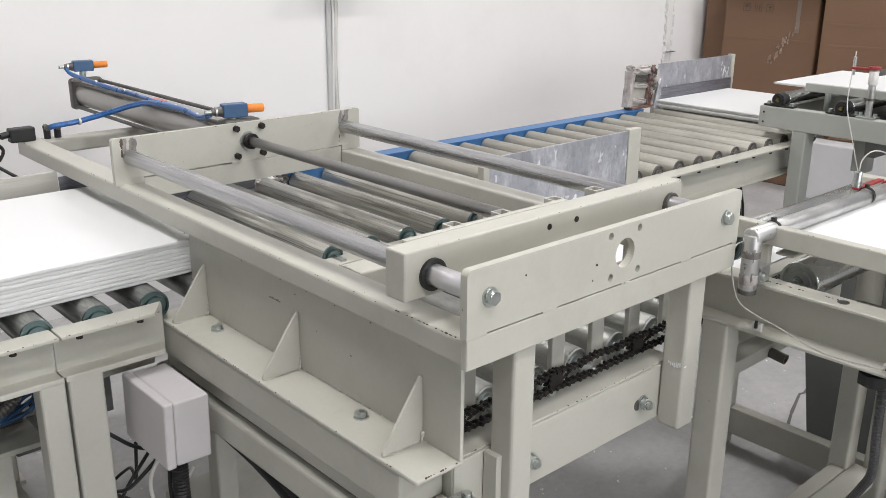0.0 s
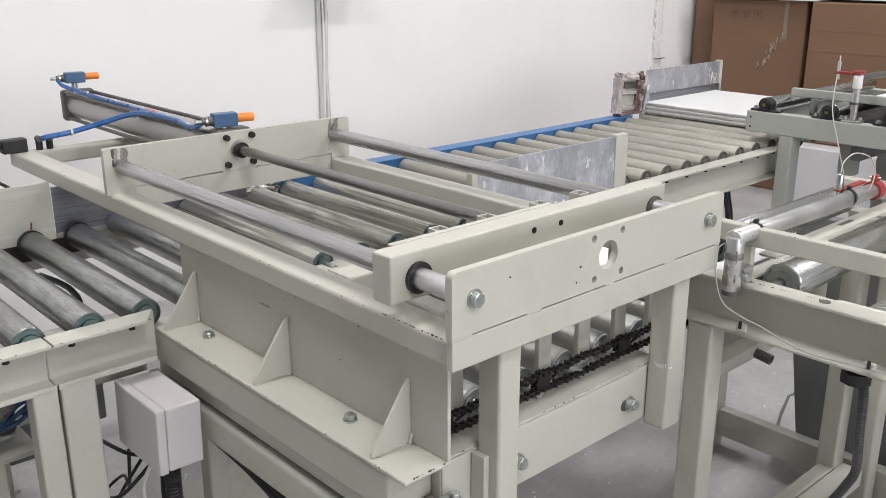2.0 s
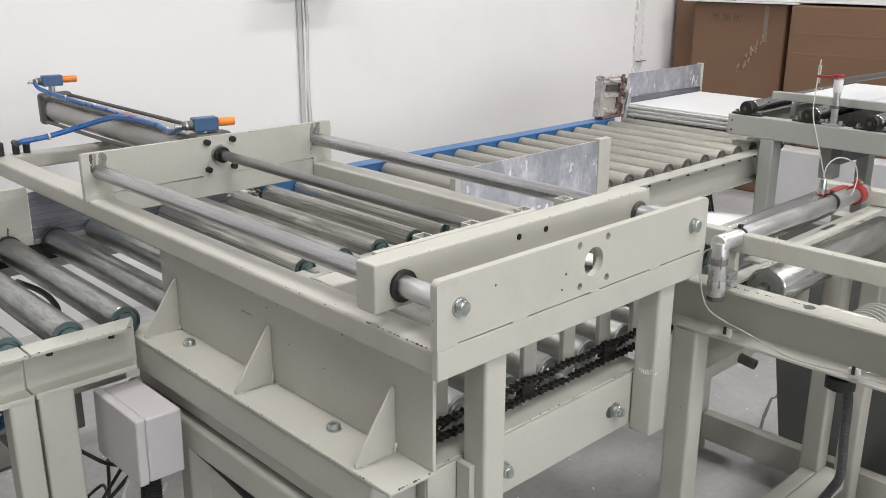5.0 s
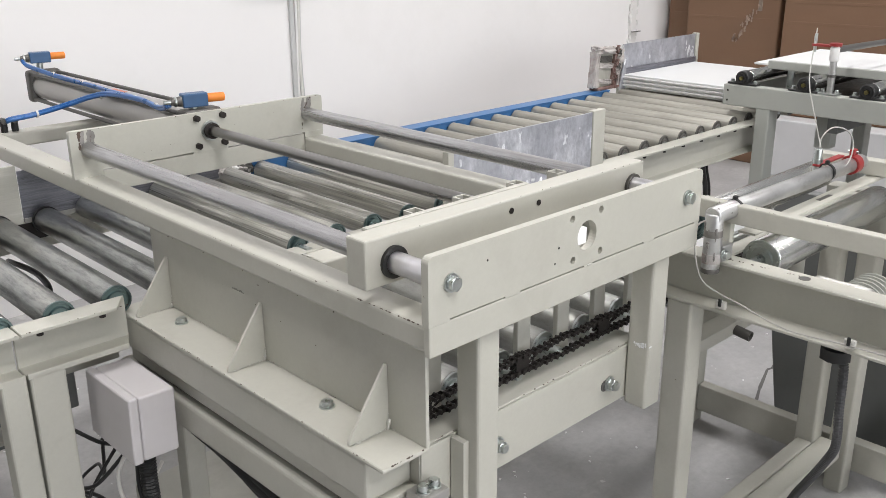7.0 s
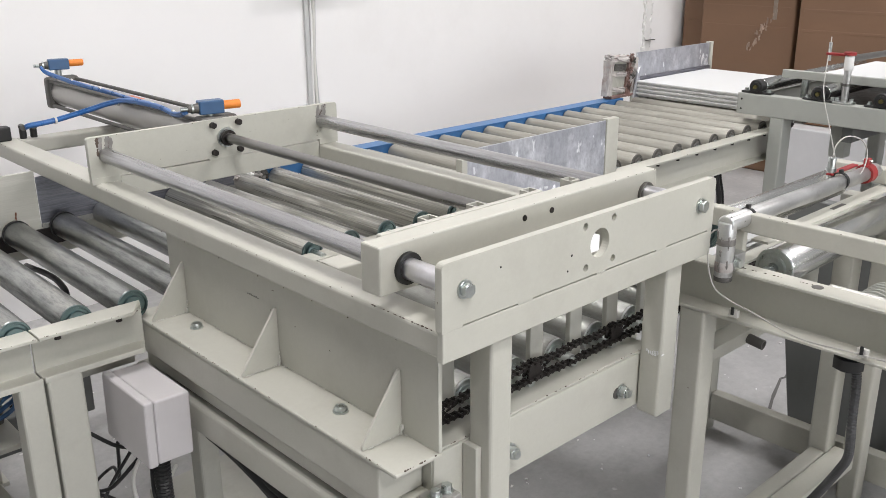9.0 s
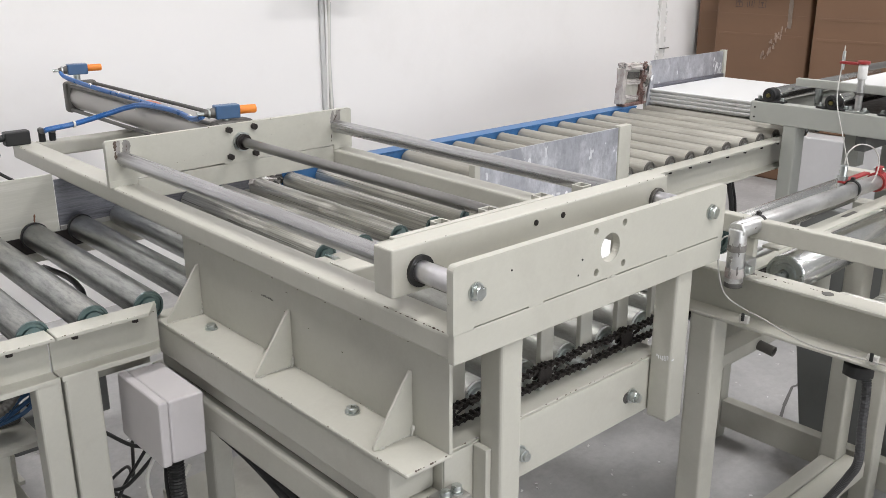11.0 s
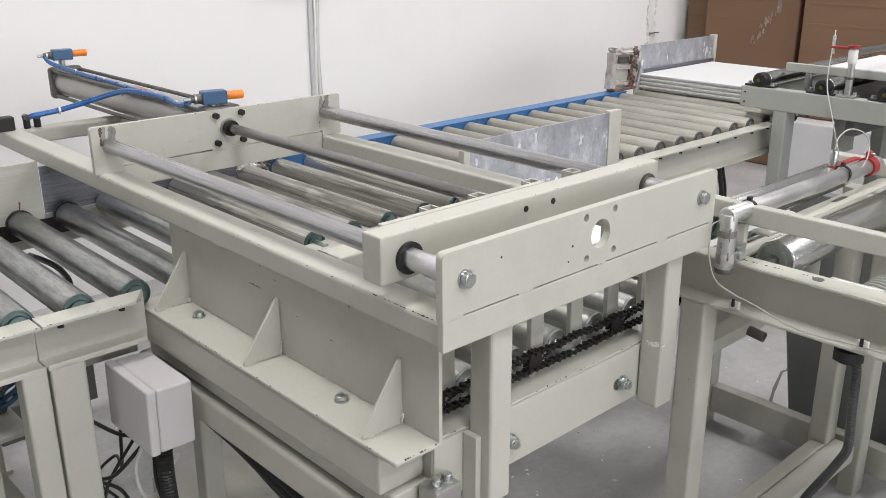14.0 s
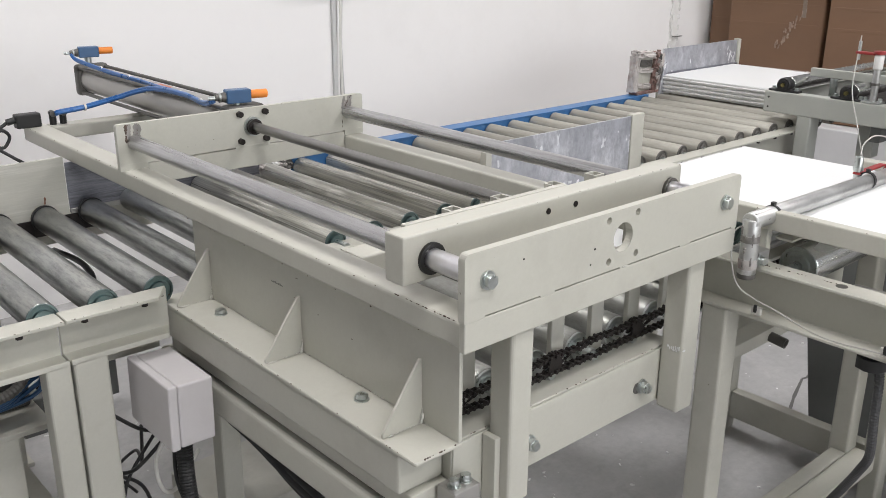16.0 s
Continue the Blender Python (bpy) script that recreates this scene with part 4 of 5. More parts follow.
    for x in (0.300, 0.371):
        part("screw_hole", cyl(B(), (x, 0.1088, 0.982), (x, 0.1105, 0.982), 0.0055, 12), STEEL_AND_SHADE, c)
    for x in SOCKETS:
        part("socket_tube", tube_hollow(B(), "z", 0.90, 1.0005, x, x + 0.028, 0.1690, 0.1970, 0.0035, 0.003), CREAM_WORN, c)
    part("rod_clevis", box(B(), 0.325, 0.378, 0.1690, 0.21, 0.935, 0.985, 0.004), CREAM_WORN, c)
    for x in (0.14, 0.56):
        part("finger", box(B(), x, x + 0.03, 0.12, 0.145, 0.775, 0.9235, 0.002), CREAM_WORN, c)
    part("push_blade", box(B(), 0.05, 0.66, 0.1455, 0.1535, 0.775, 0.85, 0.002), CREAM_WORN, c)


pusher()


def cylinder():
    """Pneumatic cylinder behind the rear plate, with its valves and hoses."""
    x, z = 0.352, 0.957
    c = thing("air_cylinder", (x, 1.8, 0.9), "grey anodised pneumatic cylinder with dark end caps", "air cylinder")
    part("barrel", cyl(B(), (x, 1.262, z), (x, 2.235, z), 0.046, 32), ALU, c)
    for a, b in ((1.2065, 1.262), (2.235, 2.275)):
        part("end_cap", box(B(), x - 0.055, x + 0.055, a, b, z - 0.052, z + 0.052, 0.012, 3), CAP_GREY, c)
    for dx in (-0.043, 0.043):
        for dz in (-0.041, 0.041):
            part("tie_rod", cyl(B(), (x + dx, 1.2625, z + dz), (x + dx, 2.2345, z + dz), 0.006, 10), CAP_GREY, c)
            part("nut", cyl(B(), (x + dx * 0.86, 1.178, z + dz * 0.86), (x + dx * 0.86, 1.1895, z + dz * 0.86), 0.0085, 6), STEEL_AND_SHADE, c, "black hex bolt")
    for k in range(3):
        part("red_print", box(B(), x - 0.020, x + 0.002, 1.640 + 0.030 * k, 1.664 + 0.030 * k, z + 0.0445, z + 0.0467, 0.0005, 1), ORANGE_PRINT, c, "faded red printed label")
    part("piston_rod", cyl(B(), (x, 0.2105, z), (x, 1.206, z), 0.0125, 24), ROD_DARK, c, "dark oily piston rod")
    part("gland_ring", ring(B(), (x, 1.183, z), (x, 1.1895, z), 0.0255, 0.0207), BOLT, c, "bright steel ring")
    part("gland", ring(B(), (x, 1.172, z), (x, 1.2055, z), 0.0205, 0.0128), STEEL_AND_SHADE, c, "black rod gland")
    for vx, y, zz in ((0.345, 2.255, 1.047), (0.336, 1.235, 1.030)):
        v = thing("air_valve", (x - 0.01, y, z + 0.06), "blue and silver air valve with an orange silencer on the cylinder", "air valve", "air valves")
        part("stem", cyl(B(), (vx, y, z + 0.0525), (vx, y, zz - 0.0165), 0.011, 12), BOLT, v)
        m = Matrix.Translation((vx, y, zz)) @ pose(0, 0, 0, 0, 0, -12)
        m0 = m
        part("body", box(B(), -0.029, 0.036, -0.017, 0.017, -0.016, 0.019, 0.003, 2, m), BLUE_PLASTIC, v)
        part("silencer", cyl(B(), m0 @ Vector((0.0365, 0, 0.003)), m0 @ Vector((0.083, 0, 0.003)), 0.0115, 16, 0.003), ORANGE, v, "orange plastic silencer")
        part("fitting", cyl(B(), m0 @ Vector((-0.0295, 0, 0)), m0 @ Vector((-0.056, 0, 0)), 0.014, 12, 0, 0.008), CAP_GREY, v)
        part("lock_nut", cyl(B(), m0 @ Vector((-0.0420, 0, 0)), m0 @ Vector((-0.047, 0, 0)), 0.0135, 6), BOLT, v)
        part("connector", cyl(B(), m0 @ Vector((-0.0565, 0, 0)), m0 @ Vector((-0.074, 0, 0)), 0.0055, 12), BOLT, v)
    # blue hoses: two runs that join at a tie on the barrel
    mid = (0.312, 1.65, 1.004)
    a = [(0.285, 2.235, 1.040), (0.295, 2.20, 1.024), (0.318, 1.985, 1.006), (0.322, 1.79, 1.003), mid, (0.310, 1.46, 1.004), (0.300, 1.34, 0.999), (0.280, 1.262, 1.018)]
    b = [(0.085, 1.865, 0.922), (0.092, 1.842, 0.930), (0.16, 1.830, 0.938), (0.24, 1.782, 0.963), (0.280, 1.72, 0.986), (0.300, 1.64, 1.001), (0.304, 1.46, 1.006), (0.296, 1.34, 1.000), (0.282, 1.255, 1.020)]
    for pts in (a, b):
        for d in (0.0, 0.009):
            solid("air_hose", path_tube(B(), [(px, py + d * 0.6, pz + d * 0.5) for px, py, pz in pts], 0.0053), HOSE_BLUE, "bright blue plastic air hose tied along the cylinder", "hose", "blue air hoses")
    for px, py, pz in ((0.311, 2.06, 1.013), (0.321, 1.87, 1.006), (0.16, 1.831, 0.940), (0.293, 1.69, 0.994), (0.308, 1.50, 1.006), (0.298, 1.36, 1.002)):
        solid("cable_tie", ring(B(), (px - 0.003, py, pz), (px + 0.003, py, pz), 0.0105, 0.0085, 12), WHITE_WIRE, "white cable tie round the blue hoses", "cable tie", "white cable ties")
    for px in (0.078, 0.108):
        k = thing("hose_fitting", (px, 1.88, 0.906), "black elbow fitting for the air hose on the frame", "fitting", "hose fittings")
        part("base", cyl(B(), (px, 1.875, 0.8920), (px, 1.875, 0.930), 0.010, 12), BLACK, k)
        part("elbow", cyl(B(), (px, 1.885, 0.925), (px, 1.862, 0.925), 0.009, 12), CAP_GREY, k)
    s = thing("position_switch", (0.01, 1.87, 0.906), "small black position switch on the frame corner", "switch")
    part("body", box(B(), -0.030, 0.040, 1.855, 1.890, 0.8935, 0.934, 0.004), BLACK, s)
    part("plug", cyl(B(), (-0.031, 1.872, 0.918), (-0.052, 1.872, 0.914), 0.010, 12), BLACK, s)
    solid("switch_cable", path_tube(B(), [(-0.052, 1.872, 0.914), (-0.085, 1.87, 0.890), (-0.095, 1.868, 0.855), (-0.07, 1.866, 0.845), (-0.052, 1.866, 0.875), (-0.075, 1.864, 0.895),
                                         (-0.10, 1.862, 0.86), (-0.06, 1.84, 0.82), (0.0, 1.80, 0.775), (0.03, 1.76, 0.74), (0.035, 1.72, 0.66)], 0.005), BLACK, "thin black switch cable in a loop", "cable")


cylinder()


def junction_box():
    x0, x1, y0, y1, z0, z1 = -0.180, -0.083, 0.652, 0.842, 0.447, 0.586
    j = thing("junction_box", (-0.12, 0.74, z0), "pale grey plastic junction box fixed to the conveyor beam", "junction box")
    m = Matrix.Translation((-0.06, 0.74, 0.5)) @ pose(0, 0, 0, 0, 1.2, 0) @ Matrix.Translation((0.06, -0.74, -0.5))
    part("body", box(B(), x0 + 0.0212, x1, y0, y1, z0, z1, 0.005, 3, m), BOX_PLASTIC, j)
    part("lid", box(B(), x0, x0 + 0.020, y0 - 0.002, y1 + 0.002, z0 - 0.002, z1 + 0.002, 0.0045, 3, m), BOX_PLASTIC, j)
    part("bracket", box(B(), -0.084, -0.0605, 0.71, 0.80, 0.490, 0.525, 0.001), CAP_GREY, j)
    part("cable_gland", cyl(B(), (-0.125, 0.72, 0.425), (-0.125, 0.72, 0.4465), 0.020, 14), BLACK, j)
    part("cable_gland", cyl(B(), (-0.135, 0.78, 0.425), (-0.135, 0.78, 0.4465), 0.014, 14), BLACK, j)
    bm = path_tube(B(), [(-0.125, 0.72, 0.43), (-0.128, 0.715, 0.34), (-0.12, 0.72, 0.24), (-0.09, 0.76, 0.10), (-0.05, 0.85, 0.03)], 0.0150, 12, 24, 1.22)
    solid("corrugated_conduit", bm, BLACK, "black corrugated conduit hanging from the junction box", "conduit")
    for k, pts in enumerate((
            [(-0.125, 0.78, 0.43), (-0.16, 0.79, 0.36), (-0.15, 0.80, 0.28), (-0.11, 0.82, 0.25), (-0.03, 0.86, 0.30)],
            [(-0.13, 0.77, 0.43), (-0.17, 0.83, 0.42), (-0.22, 0.93, 0.44), (-0.24, 0.98, 0.36), (-0.20, 0.96, 0.20)],
            [(-0.12, 0.775, 0.43), (-0.19, 0.83, 0.33), (-0.21, 0.90, 0.29), (-0.14, 0.93, 0.21), (-0.10, 0.95, 0.05)],
            [(-0.115, 0.785, 0.43), (-0.14, 0.74, 0.33), (-0.12, 0.72, 0.25), (-0.06, 0.73, 0.20)])):
        solid("loose_cable", path_tube(B(), pts, 0.0045), BLACK if k else WHITE_WIRE, "thin loose cable below the junction box", "cable", "cables below the junction box")
    rng = random.Random(5)
    for k in range(2):
        x, y = -0.15 + 0.03 * k, 0.86 + 0.03 * rng.random()
        pts = [(x, y, 0.40 - 0.02 * k)]
        for q in range(4):
            pts.append((pts[-1][0] + rng.uniform(-0.09, 0.06), pts[-1][1] + rng.uniform(-0.02, 0.10), max(0.012, pts[-1][2] - rng.uniform(0.02, 0.14))))
        solid("loose_cable", path_tube(B(), pts, rng.choice((0.004, 0.005, 0.007))), BLACK, "thin black cable tangled under the conveyor", "cable", "cables below the junction box")
    for k, d in enumerate((0.0, 0.014, -0.012)):
        pts = [(-0.045, 0.655 + d, 0.475), (-0.02, 0.60 + d, 0.435), (0.0, 0.52 + d, 0.39 + d), (0.01, 0.43, 0.365 + d), (0.02, 0.36 + d, 0.35), (0.05, 0.27, 0.33 + d), (0.12, 0.15 + d, 0.30)]
        solid("black_cable", path_tube(B(), pts, 0.009 if k else 0.012), BLACK, "thick black cable sagging below the beam", "cable", "cables along the lower beam")
    solid("floor_tray", box(B(), 0.07, 0.44, 0.84, 1.13, 0.0, 0.09, 0.004, 2, pose(0, 0, 0, 0, 0, 3)), CREAM_WORN, "scuffed pale metal floor tray under the conveyor", "tray")
    # clutter below the outgoing section
    d = thing("gear_motor", (-0.45, 1.2, 0.0), "dark gear motor on a cream stand under the conveyor", "motor")
    part("housing", cyl(B(), (-0.68, 1.20, 0.49), (-0.405, 1.20, 0.49), 0.062, 24, 0.008), CAP_GREY, d)
    part("gearbox", box(B(), -0.404, -0.300, 1.125, 1.275, 0.4015, 0.545, 0.010), CAP_GREY, d)
    part("mount", box(B(), -0.43, -0.290, 1.02, 1.30, 0.388, 0.401, 0.002), CREAM_WORN, d)
    for y in (1.03, 1.09):
        part("strut", box(B(), -0.425, -0.362, y, y + 0.055, 0.0, 0.3875, 0.004), CREAM, d)
    part("strut", box(B(), -0.36, -0.30, 1.24, 1.295, 0.0, 0.3875, 0.004), CREAM, d)
    part("tie_beam", box(B(), -1.58, -0.426, 1.296, 1.335, 0.278, 0.325, 0.003), CREAM, d)
    part("side_box", box(B(), -0.298, -0.205, 1.245, 1.33, 0.255, 0.352, 0.004), LEAF_GREEN, d)
    for k in range(4):
        e = 0.012 * k
        pts = [(-0.85, 1.10 + e, 0.50), (-0.557, 1.10 + e, 0.48 - e * 0.4), (-0.492, 1.10 + e, 0.447 - e * 0.5), (-0.422, 1.10, 0.427 + e * 0.3), (-0.363, 1.10 - e, 0.428 + e), (-0.30, 1.10 + e, 0.439 + e), (-0.279, 1.10, 0.468 + e),
               (-0.29 - e, 1.13, 0.53), (-0.34, 1.20 + e, 0.60)]
        # Darker blue than the cylinder's hoses: shade under the conveyor is in the colour.
        solid("air_hose", path_tube(B(), pts, 0.0055), BLUE_PLASTIC, "blue air hose bundled under the conveyor", "hose", "hoses under the conveyor")
    solid("grey_conduit", path_tube(B(), [(-0.60, 1.08, 0.56), (-0.47, 1.06, 0.50), (-0.40, 1.05, 0.478), (-0.34, 1.06, 0.49), (-0.30, 1.10, 0.53), (-0.28, 1.16, 0.60)], 0.011, 10, 14, 1.15), CAP_GREY, "grey corrugated conduit under the conveyor", "conduit")

    solid("black_cable", path_tube(B(), [(-0.02, 1.72, 0.56), (-0.05, 1.603, 0.595), (-0.04, 1.488, 0.60), (-0.044, 1.393, 0.60), (-0.064, 1.306, 0.59), (-0.12, 1.22, 0.52), (-0.20, 1.18, 0.44), (-0.27, 1.19, 0.41)], 0.008), BLACK, "black cable looped under the rollers", "cable")


junction_box()


def floor_debris():
    """Crumbs of board and dust lying on the floor under the machines."""
    rng = random.Random(11)
    bm = B()
    for k in range(420):
        x, y = rng.uniform(-1.3, 2.4), rng.uniform(-0.6, 2.2)
        s = rng.uniform(0.002, 0.007) * (2.0 if k % 23 == 0 else 1.0)
        b = bmesh.new()
        bmesh.ops.create_cube(b, size=1)
        for v in b.verts:
            v.co *= rng.uniform(0.6, 1.2)
        h = s * rng.uniform(0.25, 0.6)
        bmesh.ops.transform(b, matrix=Matrix.Translation((x, y, h * 0.5)) @ Matrix.Rotation(rng.uniform(0, 6.3), 4, "Z") @ Matrix.Diagonal((s * rng.uniform(1, 2.4), s, h, 1)), verts=b.verts)
        put(bm, b)
    solid("floor_debris", bm, DUSTY, "pale board crumbs scattered on the concrete floor", "debris", kind="stuff")


floor_debris()


LEAF_DARK = mat("dark_conduit_plastic", (0.06, 0.06, 0.062), 0.45, vary=0.15, scale=20, fine=80)


def near_feeder():
    """Feed table on the right that throws boards onto the chain conveyor."""
    f = thing("feed_table", (1.1, -0.6, 0), "cream steel feed table with shiny rollers and side guide", "feed table")
    part("main_rail", channel(B(), "y", -5.0, 0.138, 0.795, 0.707, 0.816, -0.052), CREAM, f)
    part("far_rail", channel(B(), "y", -5.0, 0.062, 1.455, 0.707, 0.816, 0.052), CREAM, f)
    for k, y in enumerate((-0.205, -0.60, -1.0)):
        part("plug_hole", cyl(B(), (0.770, y, 0.8158), (0.770, y, 0.8168), 0.011, 16), CAP_GREY, f)
    part("plug_hole", cyl(B(), (0.768, -0.045, 0.8158), (0.768, -0.045, 0.8170), 0.010, 16), CAP_GREY, f)
    part("side_guide", box(B(), 0.778, 0.803, -5.0, 0.095, 0.885, 0.924, 0.003), CREAM, f, "cream side guide bar")
    part("far_guide", box(B(), 1.412, 1.450, -5.0, 0.083, 0.868, 0.905, 0.003), CREAM, f)
    for y in (-0.02, -0.55, -1.3):
        part("guide_post", box(B(), 0.783, 0.799, y - 0.02, y + 0.02, 0.8165, 0.8845, 0.002), CREAM, f)
    part("tie_strip", box(B(), 0.80, 1.45, -0.035, 0.0, 0.806, 0.812, 0.001), CREAM, f)
    part("tie_strip", box(B(), 0.804, 1.45, -0.082, -0.045, 0.862, 0.867, 0.001), CREAM, f)
    part("strip_slot", box(B(), 1.12, 1.18, -0.068, -0.058, 0.8672, 0.8680, 0), CAP_GREY, f)
    # upper feed rollers along x
    me = mesh_of(cyl(B(), (0.835, 0, 0.847), (1.44, 0, 0.847), 0.036, 32, 0.003), "roller", ZINC_X)
    cap = mesh_of(lathe(B(), (0.835, 0, 0.847), (-1, 0, 0), cap_profile(0.036)), "end_cap", CAP)
    ax = mesh_of(cyl(B(), (0.797, 0, 0.847), (1.455, 0, 0.847), 0.008, 10), "axle", BOLT)
    for y in [0.075] + [-0.75 - 0.33 * k for k in range(13)]:
        r = at(part("roller", me, None, f), 0, y, 0)
        part("end_cap", cap, None, r)
        part("axle", ax, None, r)
    # big lower rollers
    me = mesh_of(cyl(B(), (0.856, 0, 0.800), (1.44, 0, 0.800), 0.041, 32, 0.004), "big_roller", ZINC_X)
    cap = mesh_of(lathe(B(), (0.856, 0, 0.800), (-1, 0, 0), cap_profile(0.041)), "end_cap", BOLT)
    ax = mesh_of(cyl(B(), (0.797, 0, 0.800), (1.455, 0, 0.800), 0.010, 10), "axle", BOLT)
    for y in [-0.075 - 0.33 * k for k in range(15)]:
        r = at(part("big_roller", me, None, f), 0, y, 0)
        part("end_cap", cap, None, r)
        part("axle", ax, None, r)
    mo = part("drive_motor", cyl(B(), (0.985, -0.20, 0.668), (1.17, -0.20, 0.668), 0.047, 24, 0.006), GREY_PAINT, f, "grey finned drive motor")
    for k in range(9):
        part("fin", ring(B(), (1.000 + 0.018 * k, -0.20, 0.668), (1.004 + 0.018 * k, -0.20, 0.668), 0.055, 0.0465), GREY_PAINT, mo)
    fl = part("motor_flange", box(B(), 0.962, 0.984, -0.262, -0.138, 0.615, 0.752, 0.010, 3), ALU, f, "cast grey motor flange")
    for y, z in ((-0.245, 0.735), (-0.155, 0.735), (-0.245, 0.632), (-0.155, 0.632)):
        part("bolt", hexbolt(B(), (0.9618, y, z), (-1, 0, 0), 0.008, 0.007), BOLT, fl)
    part("motor_arm", box(B(), 0.965, 0.982, -0.137, 0.010, 0.700, 0.735, 0.002), GREY_PAINT, f)
    # legs and stretchers
    leg(f, 0.745, 0.008, 0.706, 0.056, 0.060)
    leg(f, 1.352, -0.036, 0.706, 0.056, 0.052, plate=False)
    leg(f, 1.400, -0.107, 0.706, 0.056, 0.050, plate=False)
    leg(f, 1.452, 0.372, 0.706, 0.050, 0.050, plate=False)
    leg(f, 0.745, -1.5, 0.706, 0.056, 0.056)
    leg(f, 1.45, -1.5, 0.706, 0.056, 0.056)
    for ly in (-3.2, -4.9):
        leg(f, 0.745, ly, 0.706, 0.056, 0.056)
        leg(f, 1.45, ly, 0.706, 0.056, 0.056)
    part("stretcher", box(B(), 1.462, 1.50, -1.44, 0.3715, 0.042, 0.127, 0.003), CREAM, f)
    part("stretcher", box(B(), 0.76, 1.399, -0.092, -0.036, 0.100, 0.148, 0.004), CREAM, f)
    part("stretcher", box(B(), 0.76, 1.351, -0.0335, 0.0065, 0.100, 0.148, 0.004), CREAM, f)
    part("under_shelf", box(B(), 0.802, 1.05, 0.018, 0.066, 0.572, 0.600, 0.002), CREAM_WORN, f)
    part("stub_pipe", ring(B(), (0.962, -0.020, 0.575), (0.962, 0.0175, 0.580), 0.0118, 0.0092, 16), CAP_GREY, f)
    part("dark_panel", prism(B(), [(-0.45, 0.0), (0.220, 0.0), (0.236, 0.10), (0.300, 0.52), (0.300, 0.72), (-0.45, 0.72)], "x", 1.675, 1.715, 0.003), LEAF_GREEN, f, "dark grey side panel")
    # air pipe with sensor
    p = thing("sensor_pipe", (0.72, -0.037, 0.8), "bent silver pipe on the rail carrying a sensor", "pipe bracket")
    y = -0.037
    part("upright", cyl(B(), (0.722, y, 0.797), (0.722, y, 0.918), 0.0175, 20, 0.003), PIPE, p, "taped silver upright")
    for z, h, m in ((0.7985, 0.010, CAP_GREY), (0.818, 0.020, PADDING), (0.872, 0.014, BARE)):
        part("tape_wrap", cyl(B(), (0.7222, y, z), (0.7218, y, z + h), 0.0182, 20, 0.001), m, p)
    for q, (dx, dy, z0, z1) in enumerate(((-0.0172, 0.0, 0.815, 0.905), (-0.012, -0.0125, 0.83, 0.90), (-0.014, 0.0105, 0.86, 0.915))):
        chips(p, (0.722 + dx, y + dy, z0), (0.722 + dx, y + dy, z1), 9, 120 + q, 0.010, material=BARE, name="bare_scrape", label="dark scraped spots")
    chips(p, (0.715, y - 0.010, 0.9285), (0.745, y + 0.010, 0.9295), 8, 124, 0.009, material=BARE, name="bare_scrape", label="dark scraped spots")
    part("arm", cyl(B(), (0.712, y, 0.914), (1.395, y, 0.904), 0.0175, 24, 0.003), PIPE, p, "silver horizontal arm")
    part("clamp_block", box(B(), 0.7385, 0.775, y - 0.016, y + 0.016, 0.8165, 0.850, 0.003), PIPE, p, "dented pipe clamp")
    part("bolt", hexbolt(B(), (0.735, y - 0.018, 0.835), (0, -1, 0), 0.009, 0.008), BOLT, p)
    for x in (0.795, 1.205):
        t = part("cable_tie", ring(B(), (x - 0.004, y, 0.911), (x + 0.004, y, 0.911), 0.0205, 0.0176, 18), BLACK, p, "black cable tie")
        part("tie_head", box(B(), x - 0.005, x + 0.005, y - 0.004, y + 0.004, 0.931, 0.938, 0.001), BLACK, t)
    cl = part("clamp", ring(B(), (1.330, y, 0.905), (1.356, y, 0.905), 0.0230, 0.0177, 24), RED, p, "red plastic clamp")
    part("clamp_ear", box(B(), 1.333, 1.353, y - 0.006, y + 0.006, 0.9265, 0.942, 0.002), RED, cl)
    part("clamp_screw", cyl(B(), (1.343, y - 0.012, 0.935), (1.343, y + 0.012, 0.935), 0.0035, 8), BOLT, cl)
    part("clamp_arm", box(B(), 1.193, 1.3295, y + 0.014, y + 0.030, 0.922, 0.927, 0.0015), RED, p)
    sn = part("sensor", cyl(B(), (1.205, y + 0.024, 0.900), (1.205, y + 0.024, 0.962), 0.0088, 16, 0.002), BOLT, p, "small silver sensor")
    part("sensor_nut", cyl(B(), (1.205, y + 0.024, 0.931), (1.205, y + 0.024, 0.938), 0.0128, 6), BOLT, sn)
    part("sensor_tip", cyl(B(), (1.205, y + 0.024, 0.8995), (1.205, y + 0.024, 0.884), 0.007, 10), CAP_GREY, sn)
    solid("sensor_wire", path_tube(B(), [(1.205, -0.013, 0.963), (1.217, -0.013, 0.990), (1.255, -0.020, 1.004), (1.300, -0.035, 0.990), (1.315, -0.045, 0.955), (1.275, -0.050, 0.915), (1.20, -0.034, 0.886),
                                        (1.0, -0.034, 0.889), (0.80, -0.030, 0.892), (0.715, -0.012, 0.895), (0.698, -0.012, 0.86), (0.700, -0.030, 0.79), (0.728, -0.060, 0.756), (0.733, -0.10, 0.745),
                                        (0.733, -0.20, 0.722), (0.733, -0.32, 0.728), (0.733, -0.5, 0.73), (0.733, -0.7, 0.72)], 0.0016, 8, 6), GREY_WIRE, "thin grey sensor wire along pipe and rail", "wire")
    for yy in (-0.06, -0.315):
        k = thing("wire_clip", (0.74, yy, 0.74), "small white adhesive clip with a black tie on the rail", "wire clip", "wire clips")
        part("pad", box(B(), 0.734, 0.7425, yy - 0.010, yy + 0.010, 0.722, 0.738, 0.001), WHITE_WIRE, k)
